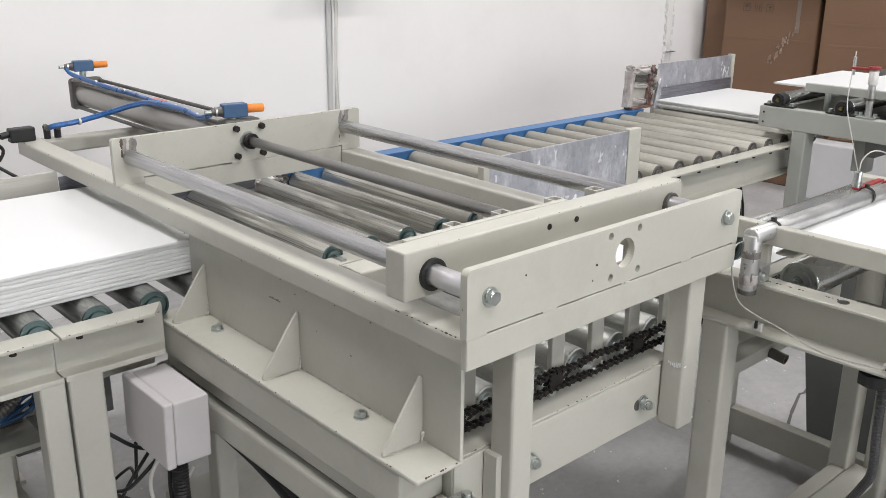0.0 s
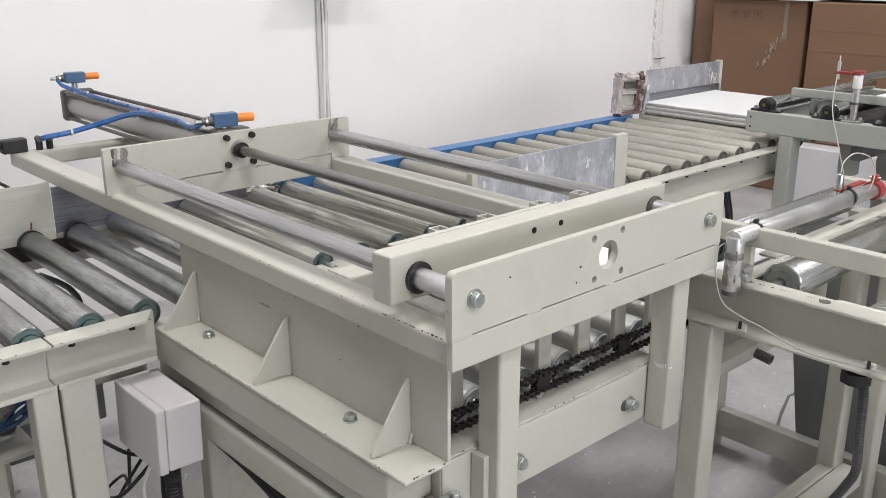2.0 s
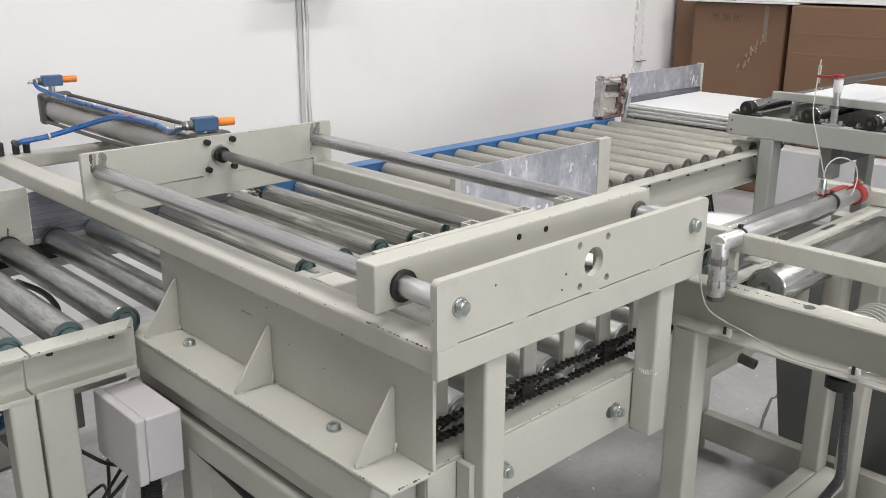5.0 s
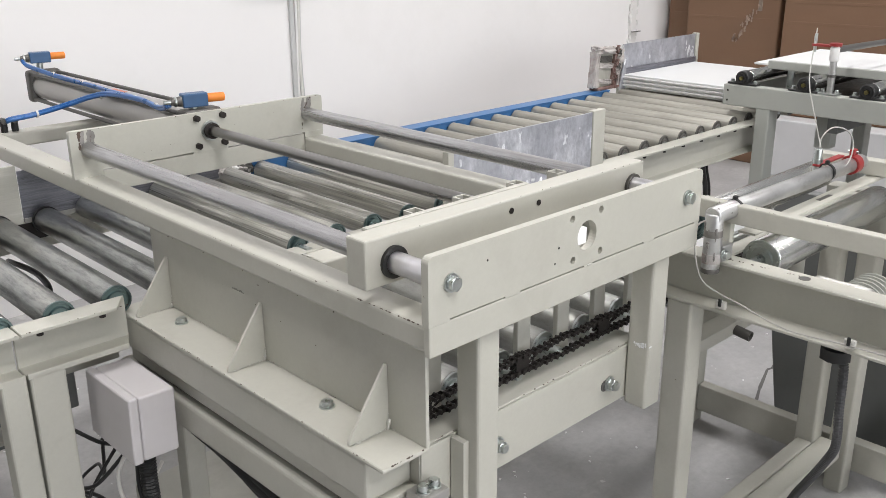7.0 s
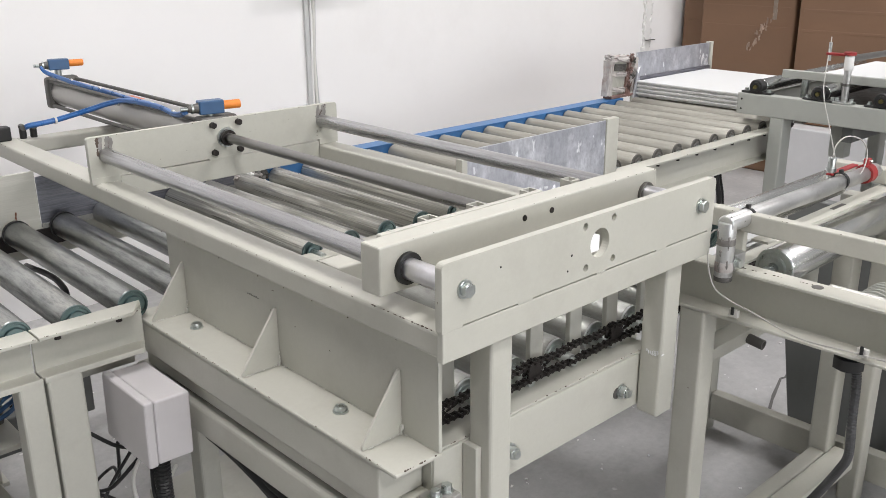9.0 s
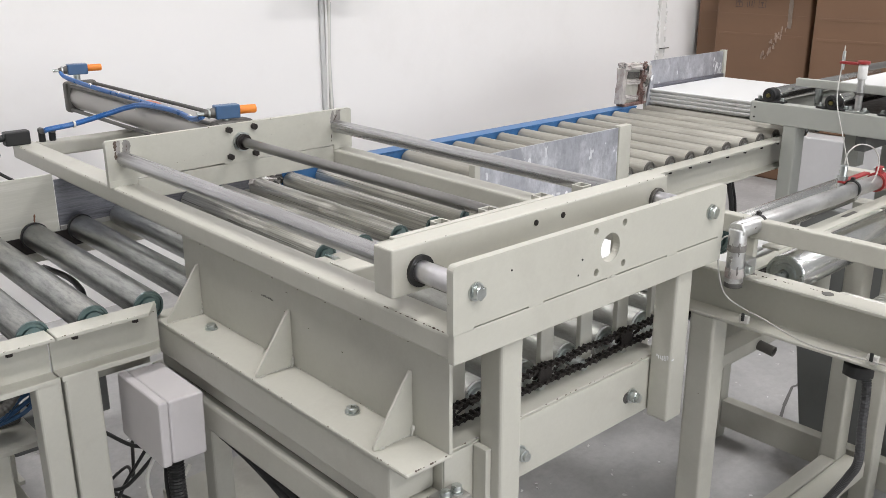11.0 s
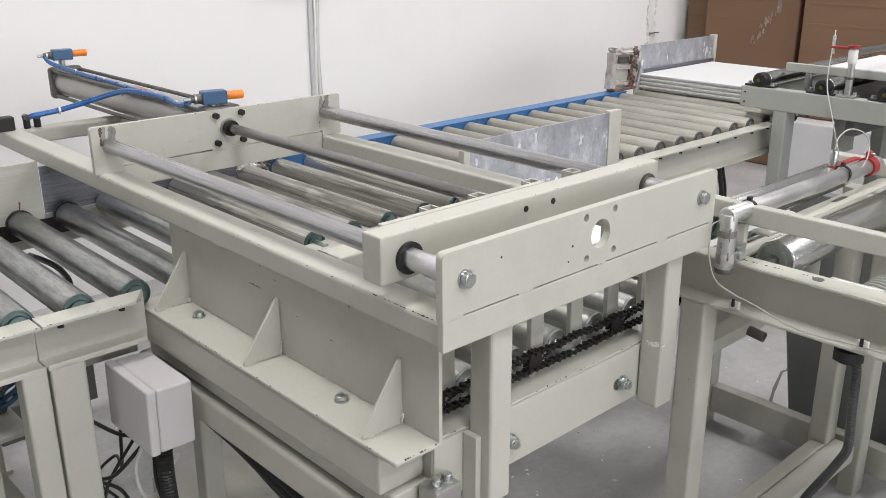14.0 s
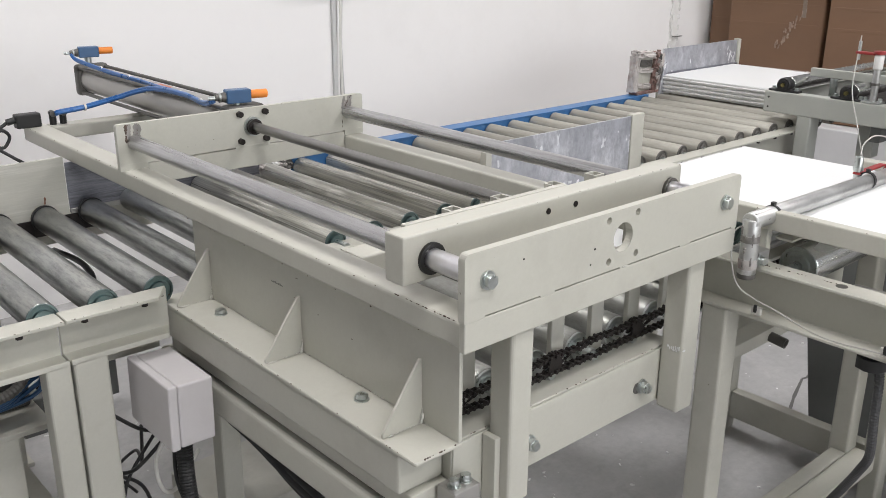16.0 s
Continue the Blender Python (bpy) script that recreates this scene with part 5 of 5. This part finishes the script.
        part("tie", box(B(), 0.729, 0.7335, yy - 0.003, yy + 0.003, 0.728, 0.744, 0.001), BLACK, k)
    # corrugated black conduit below the rail
    bm = path_tube(B(), [(0.785, -0.275, 0.69), (0.787, -0.292, 0.661), (0.79, -0.295, 0.571), (0.8, -0.295, 0.487), (0.82, -0.274, 0.434), (0.85, -0.239, 0.366), (0.88, -0.213, 0.319), (0.91, -0.189, 0.276), (0.95, -0.160, 0.219), (0.985, -0.135, 0.172)], 0.0080, 12, 26, 1.16)
    solid("corrugated_conduit", bm, LEAF_DARK, "dark grey corrugated conduit under the feed table", "conduit")
    solid("conduit_gland", cyl(cyl(B(), (0.785, -0.275, 0.668), (0.785, -0.275, 0.7068), 0.020, 16), (0.785, -0.275, 0.672), (0.785, -0.275, 0.694), 0.029, 8), BLACK, "black conduit gland under the rail", "gland")


near_feeder()


def far_feeder():
    """Feed table at the far end of the line."""
    f = thing("feed_table", (2.9, 0.2, 0), "grey green steel feed table with rollers in black bearing blocks", "feed table")
    x = 2.481
    part("main_beam", box(B(), x, x + 0.05, -2.5, 0.945, 0.780, 0.861, 0.004), GREY_PAINT, f)
    part("far_beam", box(B(), 3.46, 3.51, -2.5, 0.945, 0.780, 0.861, 0.004), GREY_PAINT, f)
    part("end_beam", box(B(), x + 0.051, 3.459, 0.895, 0.944, 0.790, 0.850, 0.003), GREY_PAINT, f)
    for z in (0.800, 0.838):
        part("screw_hole", cyl(B(), (x - 0.0015, 0.925, z), (x + 0.001, 0.925, z), 0.004, 10), STEEL_AND_SHADE, f)
    for lx, ly in ((2.482, 0.745), (3.435, 0.745), (2.482, -2.3), (3.46, -2.3)):
        leg(f, lx, ly, 0.7795, 0.075, 0.057, material=GREY_PAINT)
    part("stub", box(B(), 2.60, 2.66, 0.55, 0.61, 0.640, 0.7795, 0.003), GREY_PAINT, f)
    # Added sheet whose dark colour gives the shade under the table's rollers.
    part("deck_sheet", box(B(), 2.534, 3.457, -2.45, 0.840, 0.800, 0.806, 0.001), STEEL_AND_SHADE, f, "added dark sheet for the shade under the rollers")
    part("under_beam", box(B(), 2.535, 3.455, 0.50, 0.54, 0.715, 0.775, 0.003), LEAF_GREEN, f)
    zc = 0.888
    roll = mesh_of(cyl(B(), (2.534, 0, zc), (3.44, 0, zc), 0.026, 24, 0.002), "roller", ZINC_X)
    shaft = mesh_of(cyl(B(), (2.480, 0, zc), (2.5335, 0, zc), 0.0085, 6), "shaft", BRASS)
    bm = ring(cyl(B(), (2.488, 0, zc), (2.528, 0, zc), 0.028, 20, 0.004), (2.4835, 0, zc), (2.4885, 0, zc), 0.019, 0.0125, 20)
    box(bm, 2.490, 2.526, -0.030, 0.030, 0.8615, 0.874, 0.003)
    box(bm, 2.492, 2.524, -0.062, 0.062, 0.8615, 0.869, 0.003)
    block = mesh_of(bm, "bearing_block", BLACK)
    bo = mesh_of(hexbolt(B(), (2.508, 0, 0.869), (0, 0, 1), 0.008, 0.008), "bearing_bolt", BOLT)
    for y in (0.875, 0.625, 0.395, 0.16, -0.08, -0.32, -0.56, -0.80, -1.04, -1.28, -1.52, -1.76, -2.0, -2.24):
        r = at(part("roller", roll, None, f), 0, y, 0)
        part("shaft", shaft, None, r, "olive brass shaft end")
        b = part("bearing_block", block, None, r, "black bearing block")
    for y in (0.875, 0.625, 0.395, 0.16, -0.08, -0.32, -0.56, -0.80, -1.04, -1.28, -1.52, -1.76, -2.0, -2.24):
        at(part("bearing_bolt", bo, None, f), 0, y - 0.047, 0)
        at(part("bearing_bolt", bo, None, f), 0, y + 0.047, 0)
    part("side_guide", box(B(), 2.640, 2.662, -2.5, 0.850, 0.912, 0.944, 0.003), GREY_PAINT, f, "grey side guide bar")
    for y in (0.755, 0.25, -0.4):
        part("guide_post", cyl(B(), (2.651, y, 0.8065), (2.651, y, 0.9115), 0.014, 14), BOLT, f)
    # sensor arm
    p = thing("sensor_stand", (2.51, 0.50, 0.861), "dark post with a white elbow and red sensor clamp", "sensor stand")
    y = 0.535
    part("foot", box(B(), 2.485, 2.53, y - 0.035, y + 0.035, 0.8612, 0.869, 0.002), BOLT, p)
    part("post", cyl(B(), (2.508, y, 0.869), (2.508, y, 1.00), 0.0125, 16), PIPE, p, "scuffed steel post")
    for yy in (-0.026, 0.026):
        part("foot_bolt", hexbolt(B(), (2.508, y + yy, 0.869), (0, 0, 1), 0.008, 0.009), BOLT, p)
    part("post_band", cyl(B(), (2.508, y, 0.925), (2.508, y, 0.934), 0.0145, 16), CAP_GREY, p)
    part("elbow", cyl(B(), (2.508, y, 0.98), (2.508, y, 1.035), 0.0165, 16, 0.006), TRUNK, p, "white plastic elbow")
    part("arm", cyl(B(), (2.525, y, 1.022), (3.10, y, 1.010), 0.012, 16), CAP_GREY, p)
    part("clamp", ring(B(), (2.508, y, 1.036), (2.508, y, 1.046), 0.022, 0.008, 18), RED, p, "red plastic clamp")
    part("clamp_arm", box(B(), 2.498, 2.518, y + 0.015, y + 0.085, 1.030, 1.040, 0.003), RED, p)
    part("sensor", cyl(B(), (2.508, y + 0.075, 1.010), (2.508, y + 0.075, 1.075), 0.006, 10), BOLT, p)
    solid("sensor_wire", path_tube(B(), [(2.508, 0.610, 1.095), (2.506, 0.610, 1.06), (2.485, 0.606, 0.96), (2.470, 0.595, 0.889), (2.470, 0.560, 0.78), (2.470, 0.528, 0.684), (2.475, 0.50, 0.60)], 0.0021), WHITE_WIRE,
          "thin white sensor wire hanging from the feed table", "wire")
    for dx, r in ((0.0, 0.010), (0.028, 0.005)):
        solid("hanging_cable", path_tube(B(), [(2.285 + dx, 0.90, 0.66), (2.30 + dx, 0.90, 0.56), (2.335 + dx, 0.90, 0.46), (2.36 + dx, 0.91, 0.30), (2.38 + dx, 0.95, 0.012), (2.45 + dx, 1.05, 0.012)], r), BLACK, "black cable hanging under the conveyor end", "cable", "cables under the line")


far_feeder()

# ---- boards ----
TH = 0.0088


def board_meshes():
    top = mesh_of(box(B(), -0.3, 0.3, -0.3, 0.3, 0.0014, TH, 0.0014, 1), "face", BOARD)
    edge = mesh_of(box(B(), -0.2985, 0.2985, -0.2985, 0.2985, 0.0, TH - 0.0012, 0.0008, 1), "core", BOARD_EDGE)
    return top, edge


FACE, CORE = board_meshes()


def board(m, label, group):
    b = new("board")
    b.empty_display_size = 0.05
    b.matrix_world = m
    tagged(b, label, "board", group)
    part_at(b, "face", FACE)
    part_at(b, "core", CORE, "pale core edge")
    return b


def part_at(parent, name, me, label=""):
    ob = new(name, me)
    ob.parent = parent
    return tagged(ob, label) if label else ob


FAR_X, FAR_Y, FAR_Z = 2.992, 1.283, ZR + RR + 0.001
NEAR_X, NEAR_Y, NEAR_Z = 1.09, 0.445, 0.665 + 0.034 + 0.001
for k in range(4):
    jx, jy, jr = jit(k // 2, 0.009)
    jx += 0.010 * (k % 2 == 0)
    board(pose(FAR_X + jx, FAR_Y + jy, FAR_Z + k * TH, 0, 0, jr), "white board lying in the stack at the stop plate", "stack at the far stop")
for k in range(1):
    jx, jy, jr = jit(k + 20)
    board(pose(NEAR_X + jx, NEAR_Y + jy, NEAR_Z + k * TH, 0, 0, jr), "white board lying in the stack on the chain conveyor", "stack on the chain conveyor")


FAR_TIP = ((-0.30, 0.25, 0.90), (-0.20, 0.16, 1.0), (-0.10, 0.06, 1.0))
NEAR_TIP = ((-0.27, 0.20, 0.45), (-0.18, 0.03, 0.93), (-0.08, 0.004, 1.0))


def drop_rows(T, tip, x, yc, z_roll, y_roll, stack_z, arrive, jx, jr):
    """A board comes along +y on rollers, tips over the last roller at y_roll, slides to yc and lies down at T."""
    rows = []
    for t, lead in arrive:
        rows.append((t, pose(x + jx, lead - 0.3, z_roll, 0, 0, jr)))
    end = yc + 0.3
    # while tipping: leading edge low, trailing edge on the roller
    for dt, short, low in tip:
        lead = end - short
        zl = z_roll + (stack_z + 0.004 - z_roll) * low
        zt = z_roll if dt < -0.09 else z_roll + (stack_z - z_roll) * 0.35
        if lead - 0.6 < y_roll:
            # pivots on the roller
            ang = math.atan2(z_roll - zl, lead - y_roll)
            zc = z_roll - math.tan(ang) * ((lead - 0.3) - y_roll)
        else:
            ang = math.asin((zt - zl) / 0.6)
            zc = (zt + zl) / 2
        rows.append((T + dt, pose(x + jx, lead - 0.3, zc, -math.degrees(ang), 0, jr)))
    rows.append((T, pose(x + jx, yc, stack_z, 0, 0, jr)))
    return rows


def motions():
    # stack that leaves on the outgoing section
    x_right = [(0.0, LX[0]), (0.2, LX[1]), (0.3, LX[2]), (0.4, LX[3]), (0.5, LX[4]), (0.7, LX[5]), (1.1, LX[6])]
    for k in range(LN):
        jx, jy, jr = jit(k + 40, 0.003)
        b = board(pose(0, 0, 0), "white board in the stack riding out on the rollers", "outgoing stack")
        z = ZL + RL + 0.001 + k * LTH
        rows = [(t, pose(x - 0.3 + jx, 1.215 + jy, z, 0, 0, jr)) for t, x in x_right]
        rows.append((16.0, rows[-1][1]))
        walk(b, rows)
    # boards that drop at the far stop: landing time and earlier (time, leading edge) along the rollers
    zf = 0.888 + 0.026 + 0.001
    far = ((0.50, [(0.0, 1.02), (0.1, 1.13)]),
           (1.90, [(0.0, 0.30), (0.6, 0.55), (0.9, 0.80), (1.3, 1.02), (1.5, 1.16)]),
           (3.32, [(0.0, -0.33), (1.6, 0.35), (2.2, 0.72), (2.6, 0.95), (2.8, 1.03), (2.9, 1.13)]),
           (7.86, [(0.0, -0.96), (3.0, 0.0), (4.3, 0.72), (5.2, 0.80), (7.0, 0.94), (7.2, 1.06), (7.3, 1.13), (7.4, 1.19)]),
           (16.0, [(0.0, -1.59), (5.0, -0.3), (7.7, 0.2), (8.2, 0.50), (9.0, 0.76), (12.5, 0.74), (14.5, 0.78), (15.0, 0.89), (15.1, 0.95), (15.2, 1.02), (15.3, 1.065), (15.4, 1.115), (15.5, 1.165), (15.6, 1.22)]))
    for k, (T, arrive) in enumerate(far):
        jx, jy, jr = jit(k // 2 + 60, 0.009)
        jx += 0.010 * (k % 2 == 0)
        b = board(pose(0, 0, 0), "white board sliding off the feed table onto the stack", "boards on the far feed table")
        rows = drop_rows(T, FAR_TIP, FAR_X, FAR_Y + jy, zf, 0.875, FAR_Z + (4 + k) * TH, arrive, jx, jr)
        if T < 15.99:
            rows.append((16.0, rows[-1][1]))
        walk(b, rows)
    # boards that drop onto the chain conveyor
    zn = 0.847 + 0.036 + 0.001
    near = ((1.05, [(0.0, -0.02), (0.2, 0.09), (0.4, 0.24), (0.6, 0.42)]),
            (3.76, [(0.0, -1.6), (1.8, -1.3), (2.6, -0.40), (2.8, -0.09), (2.9, 0.02), (3.0, 0.12), (3.1, 0.22), (3.2, 0.32), (3.3, 0.41), (3.4, 0.48)]),
            (5.05, [(0.0, -2.25), (3.2, -1.6), (4.0, -0.20), (4.2, 0.07), (4.3, 0.17), (4.4, 0.27), (4.5, 0.36), (4.6, 0.43), (4.7, 0.49)]),
            (13.84, [(0.0, -2.9), (11.3, -2.2), (12.6, -0.65), (12.8, -0.32), (12.9, -0.12), (13.0, 0.0), (13.1, 0.10), (13.2, 0.19), (13.3, 0.27), (13.4, 0.37), (13.5, 0.46)]),
            (15.16, [(0.0, -3.55), (12.5, -2.8), (13.5, -1.25), (14.1, -0.33), (14.2, -0.11), (14.3, 0.02), (14.4, 0.10), (14.5, 0.16), (14.6, 0.25), (14.7, 0.36), (14.8, 0.47)]),
            (16.60, [(0.0, -4.2), (13.5, -3.2), (14.9, -1.05), (15.4, -0.35), (15.5, -0.16), (15.7, 0.03), (15.8, 0.17), (15.9, 0.27), (16.0, 0.38)]))
    for k, (T, arrive) in enumerate(near):
        jx, jy, jr = jit(k + 80)
        b = board(pose(0, 0, 0), "white board shooting over the feed table rollers", "boards on the near feed table")
        rows = drop_rows(T, NEAR_TIP, NEAR_X, NEAR_Y + jy, zn, 0.075, NEAR_Z + (1 + k) * TH, arrive, jx, jr)
        rows = [r for r in rows if r[0] <= 16.0]
        if rows[-1][0] < 15.99:
            rows.append((16.0, rows[-1][1]))
        walk(b, rows)


def wear():
    """Chips, welds and rust on the painted frames."""
    find = {o.name: o for o in bpy.data.objects}
    f, bar, near = find["board_pusher"], find["pusher_bar"], find["chain_conveyor"]
    chips(f, (0.0015, 0.02, 0.8917), (0.0015, 1.88, 0.8917), 34, 1, 0.0035)
    chips(f, (0.002, 0.02, 0.8920), (0.002, 0.16, 0.8920), 16, 2, 0.005)
    chips(f, (0.0, 0.05, 0.8515), (0.0, 1.2, 0.8515), 10, 3)
    chips(f, (0.02, -0.0135, 1.0055), (0.69, -0.0135, 1.0055), 9, 4, 0.0025)
    chips(f, (0.02, 1.1905, 1.0045), (0.70, 1.1905, 1.0045), 9, 5)
    chips(f, (0.647, 1.1895, 0.975), (0.667, 1.1895, 1.002), 9, 14, 0.006)
    for q, (x, z0, z1) in enumerate(((0.014, 0.966, 1.003), (0.020, 0.975, 1.001), (0.036, 0.962, 1.003), (0.041, 0.970, 1.002), (0.027, 0.955, 0.966))):
        chips(f, (x, 1.1899, z0), (x + 0.002, 1.1899, z1), 14, 30 + q, 0.013, flat_y=1.1899)
    for q, (x, z) in enumerate(((0.640, 0.985), (0.648, 0.978), (0.656, 0.988), (0.664, 0.992), (0.020, 0.985), (0.036, 0.988), (0.044, 0.980))):
        chips(f, (x, 1.1899, z - 0.012), (x + 0.004, 1.1899, z + 0.012), 9, 100 + q, 0.017, flat_y=1.1897, material=BARE, name="bare_scrape", label="bare scraped metal")
    chips(f, (0.636, 1.1899, 0.91), (0.640, 1.1899, 0.955), 7, 110, 0.006)
    chips(f, (-0.0660, 0.05, 0.6715), (-0.0660, 0.87, 0.6715), 26, 6, 0.0035)
    chips(f, (-0.068, 0.031, 0.6715), (0.028, 0.031, 0.6715), 10, 7, 0.005)
    chips(f, (0.0215, 0.10, 0.6735), (0.0215, 0.80, 0.6735), 12, 8, 0.002)
    chips(f, (0.10, 1.1898, 0.92), (0.66, 1.1898, 0.99), 8, 9, 0.0025)
    chips(f, (0.02, 0.25, 0.75), (0.02, 0.5, 0.78), 3, 15, 0.003)
    chips(bar, (-0.02, 0.109, 1.0035), (0.68, 0.109, 1.0035), 12, 10, 0.003)
    chips(near, (0.06, 0.0585, 0.6568), (0.62, 0.0585, 0.6568), 26, 11, 0.0035)
    for q, x in enumerate((0.082, 0.327, 0.572)):
        chips(near, (x - 0.035, 0.103, 0.668), (x + 0.045, 0.103, 0.692), 22, 130 + q, 0.012, material=STEEL_AND_SHADE, name="grease", label="black grease on the chain")
    for c in [o for n, o in find.items() if n.startswith("roller_conveyor")]:
        x0, x1 = {0: (-1.0, -0.31), 1: (-0.29, -0.08), 2: (1.2, 2.6)}[0 if c.location.x < 0 else 1 if c.location.x < 1 else 2]
        chips(c, (x0, 0.8068, 0.7175 if x1 < 1 else 0.7195), (x1, 0.8068, 0.7175 if x1 < 1 else 0.7195), 12, 12 + int(c.location.x * 3), 0.0035)
    tbl = [o for n, o in find.items() if n.startswith("feed_table")][0]
    chips(tbl, (0.765, -0.03, 0.8165), (0.775, -0.20, 0.8165), 18, 13, 0.004)
    chips(tbl, (0.779, -0.5, 0.9235), (0.779, 0.08, 0.9235), 8, 16, 0.003)

    sec = [o for n, o in find.items() if n.startswith("roller_conveyor") and 0 < o.location.x < 1][0]
    chips(sec, (-0.071, 1.5703, 0.757), (-0.074, 1.5703, 0.729), 12, 41, 0.008, material=RUST_MARK, name="rust_run", label="short brown rust run")
    # weld beads, slightly whiter than the paint
    bead = dict(material=BEAD, name="weld_bead", label="lumpy painted weld")
    for q, y in enumerate((0.832, 0.475, 0.121)):
        for s in (-0.004, 0.004):
            chips(f, (0.0205, y + s, 0.674), (0.0205, y + s, 0.700), 9, 50 + q, 0.0042, **bead)
            chips(f, (-0.050, y + s, 0.6735), (0.018, y + s, 0.6735), 9, 60 + q, 0.0042, **bead)
    for q, y in enumerate((0.832, 0.475, 0.121)):
        for s in (-0.005, 0.005):
            chips(f, (0.017, y + s, 0.675), (0.019, y + s, 0.686), 5, 80 + q, 0.011, **bead)
            chips(f, (-0.056, y + s, 0.6735), (-0.040, y + s, 0.6735), 6, 84 + q, 0.007, **bead)
    chips(f, (0.0212, 0.04, 0.6738), (0.0212, 0.84, 0.6738), 40, 70, 0.0045, **bead)
    chips(f, (0.0005, -0.003, 0.853), (0.0005, -0.001, 0.902), 10, 71, 0.0045, **bead)
    chips(f, (0.107, 0.0, 0.8485), (0.157, 0.0, 0.8485), 9, 72, 0.0045, **bead)
    chips(f, (0.583, 0.0, 0.8485), (0.635, 0.0, 0.8485), 9, 73, 0.0045, **bead)
    chips(f, (0.064, 0.335, 0.892), (0.064, 0.395, 0.892), 9, 74, 0.005, **bead)
    chips(f, (0.003, 1.189, 0.894), (0.060, 1.189, 0.894), 9, 75, 0.005, **bead)
    chips(f, (0.352, -0.0148, 0.902), (0.366, -0.0148, 0.902), 6, 76, 0.005, **bead)


RUST_MARK = mat("rust_run", (0.22, 0.10, 0.06), 0.8, vary=0.3, scale=60, fine=200)
BEAD = mat("welded_paint", (0.58, 0.57, 0.52), 0.4, vary=0.06, scale=30, fine=120)
wear()
LN, LTH = 9, 0.0089
LX = (0.152, -0.045, -0.137, -0.235, -0.337, -0.545, -0.97)
motions()
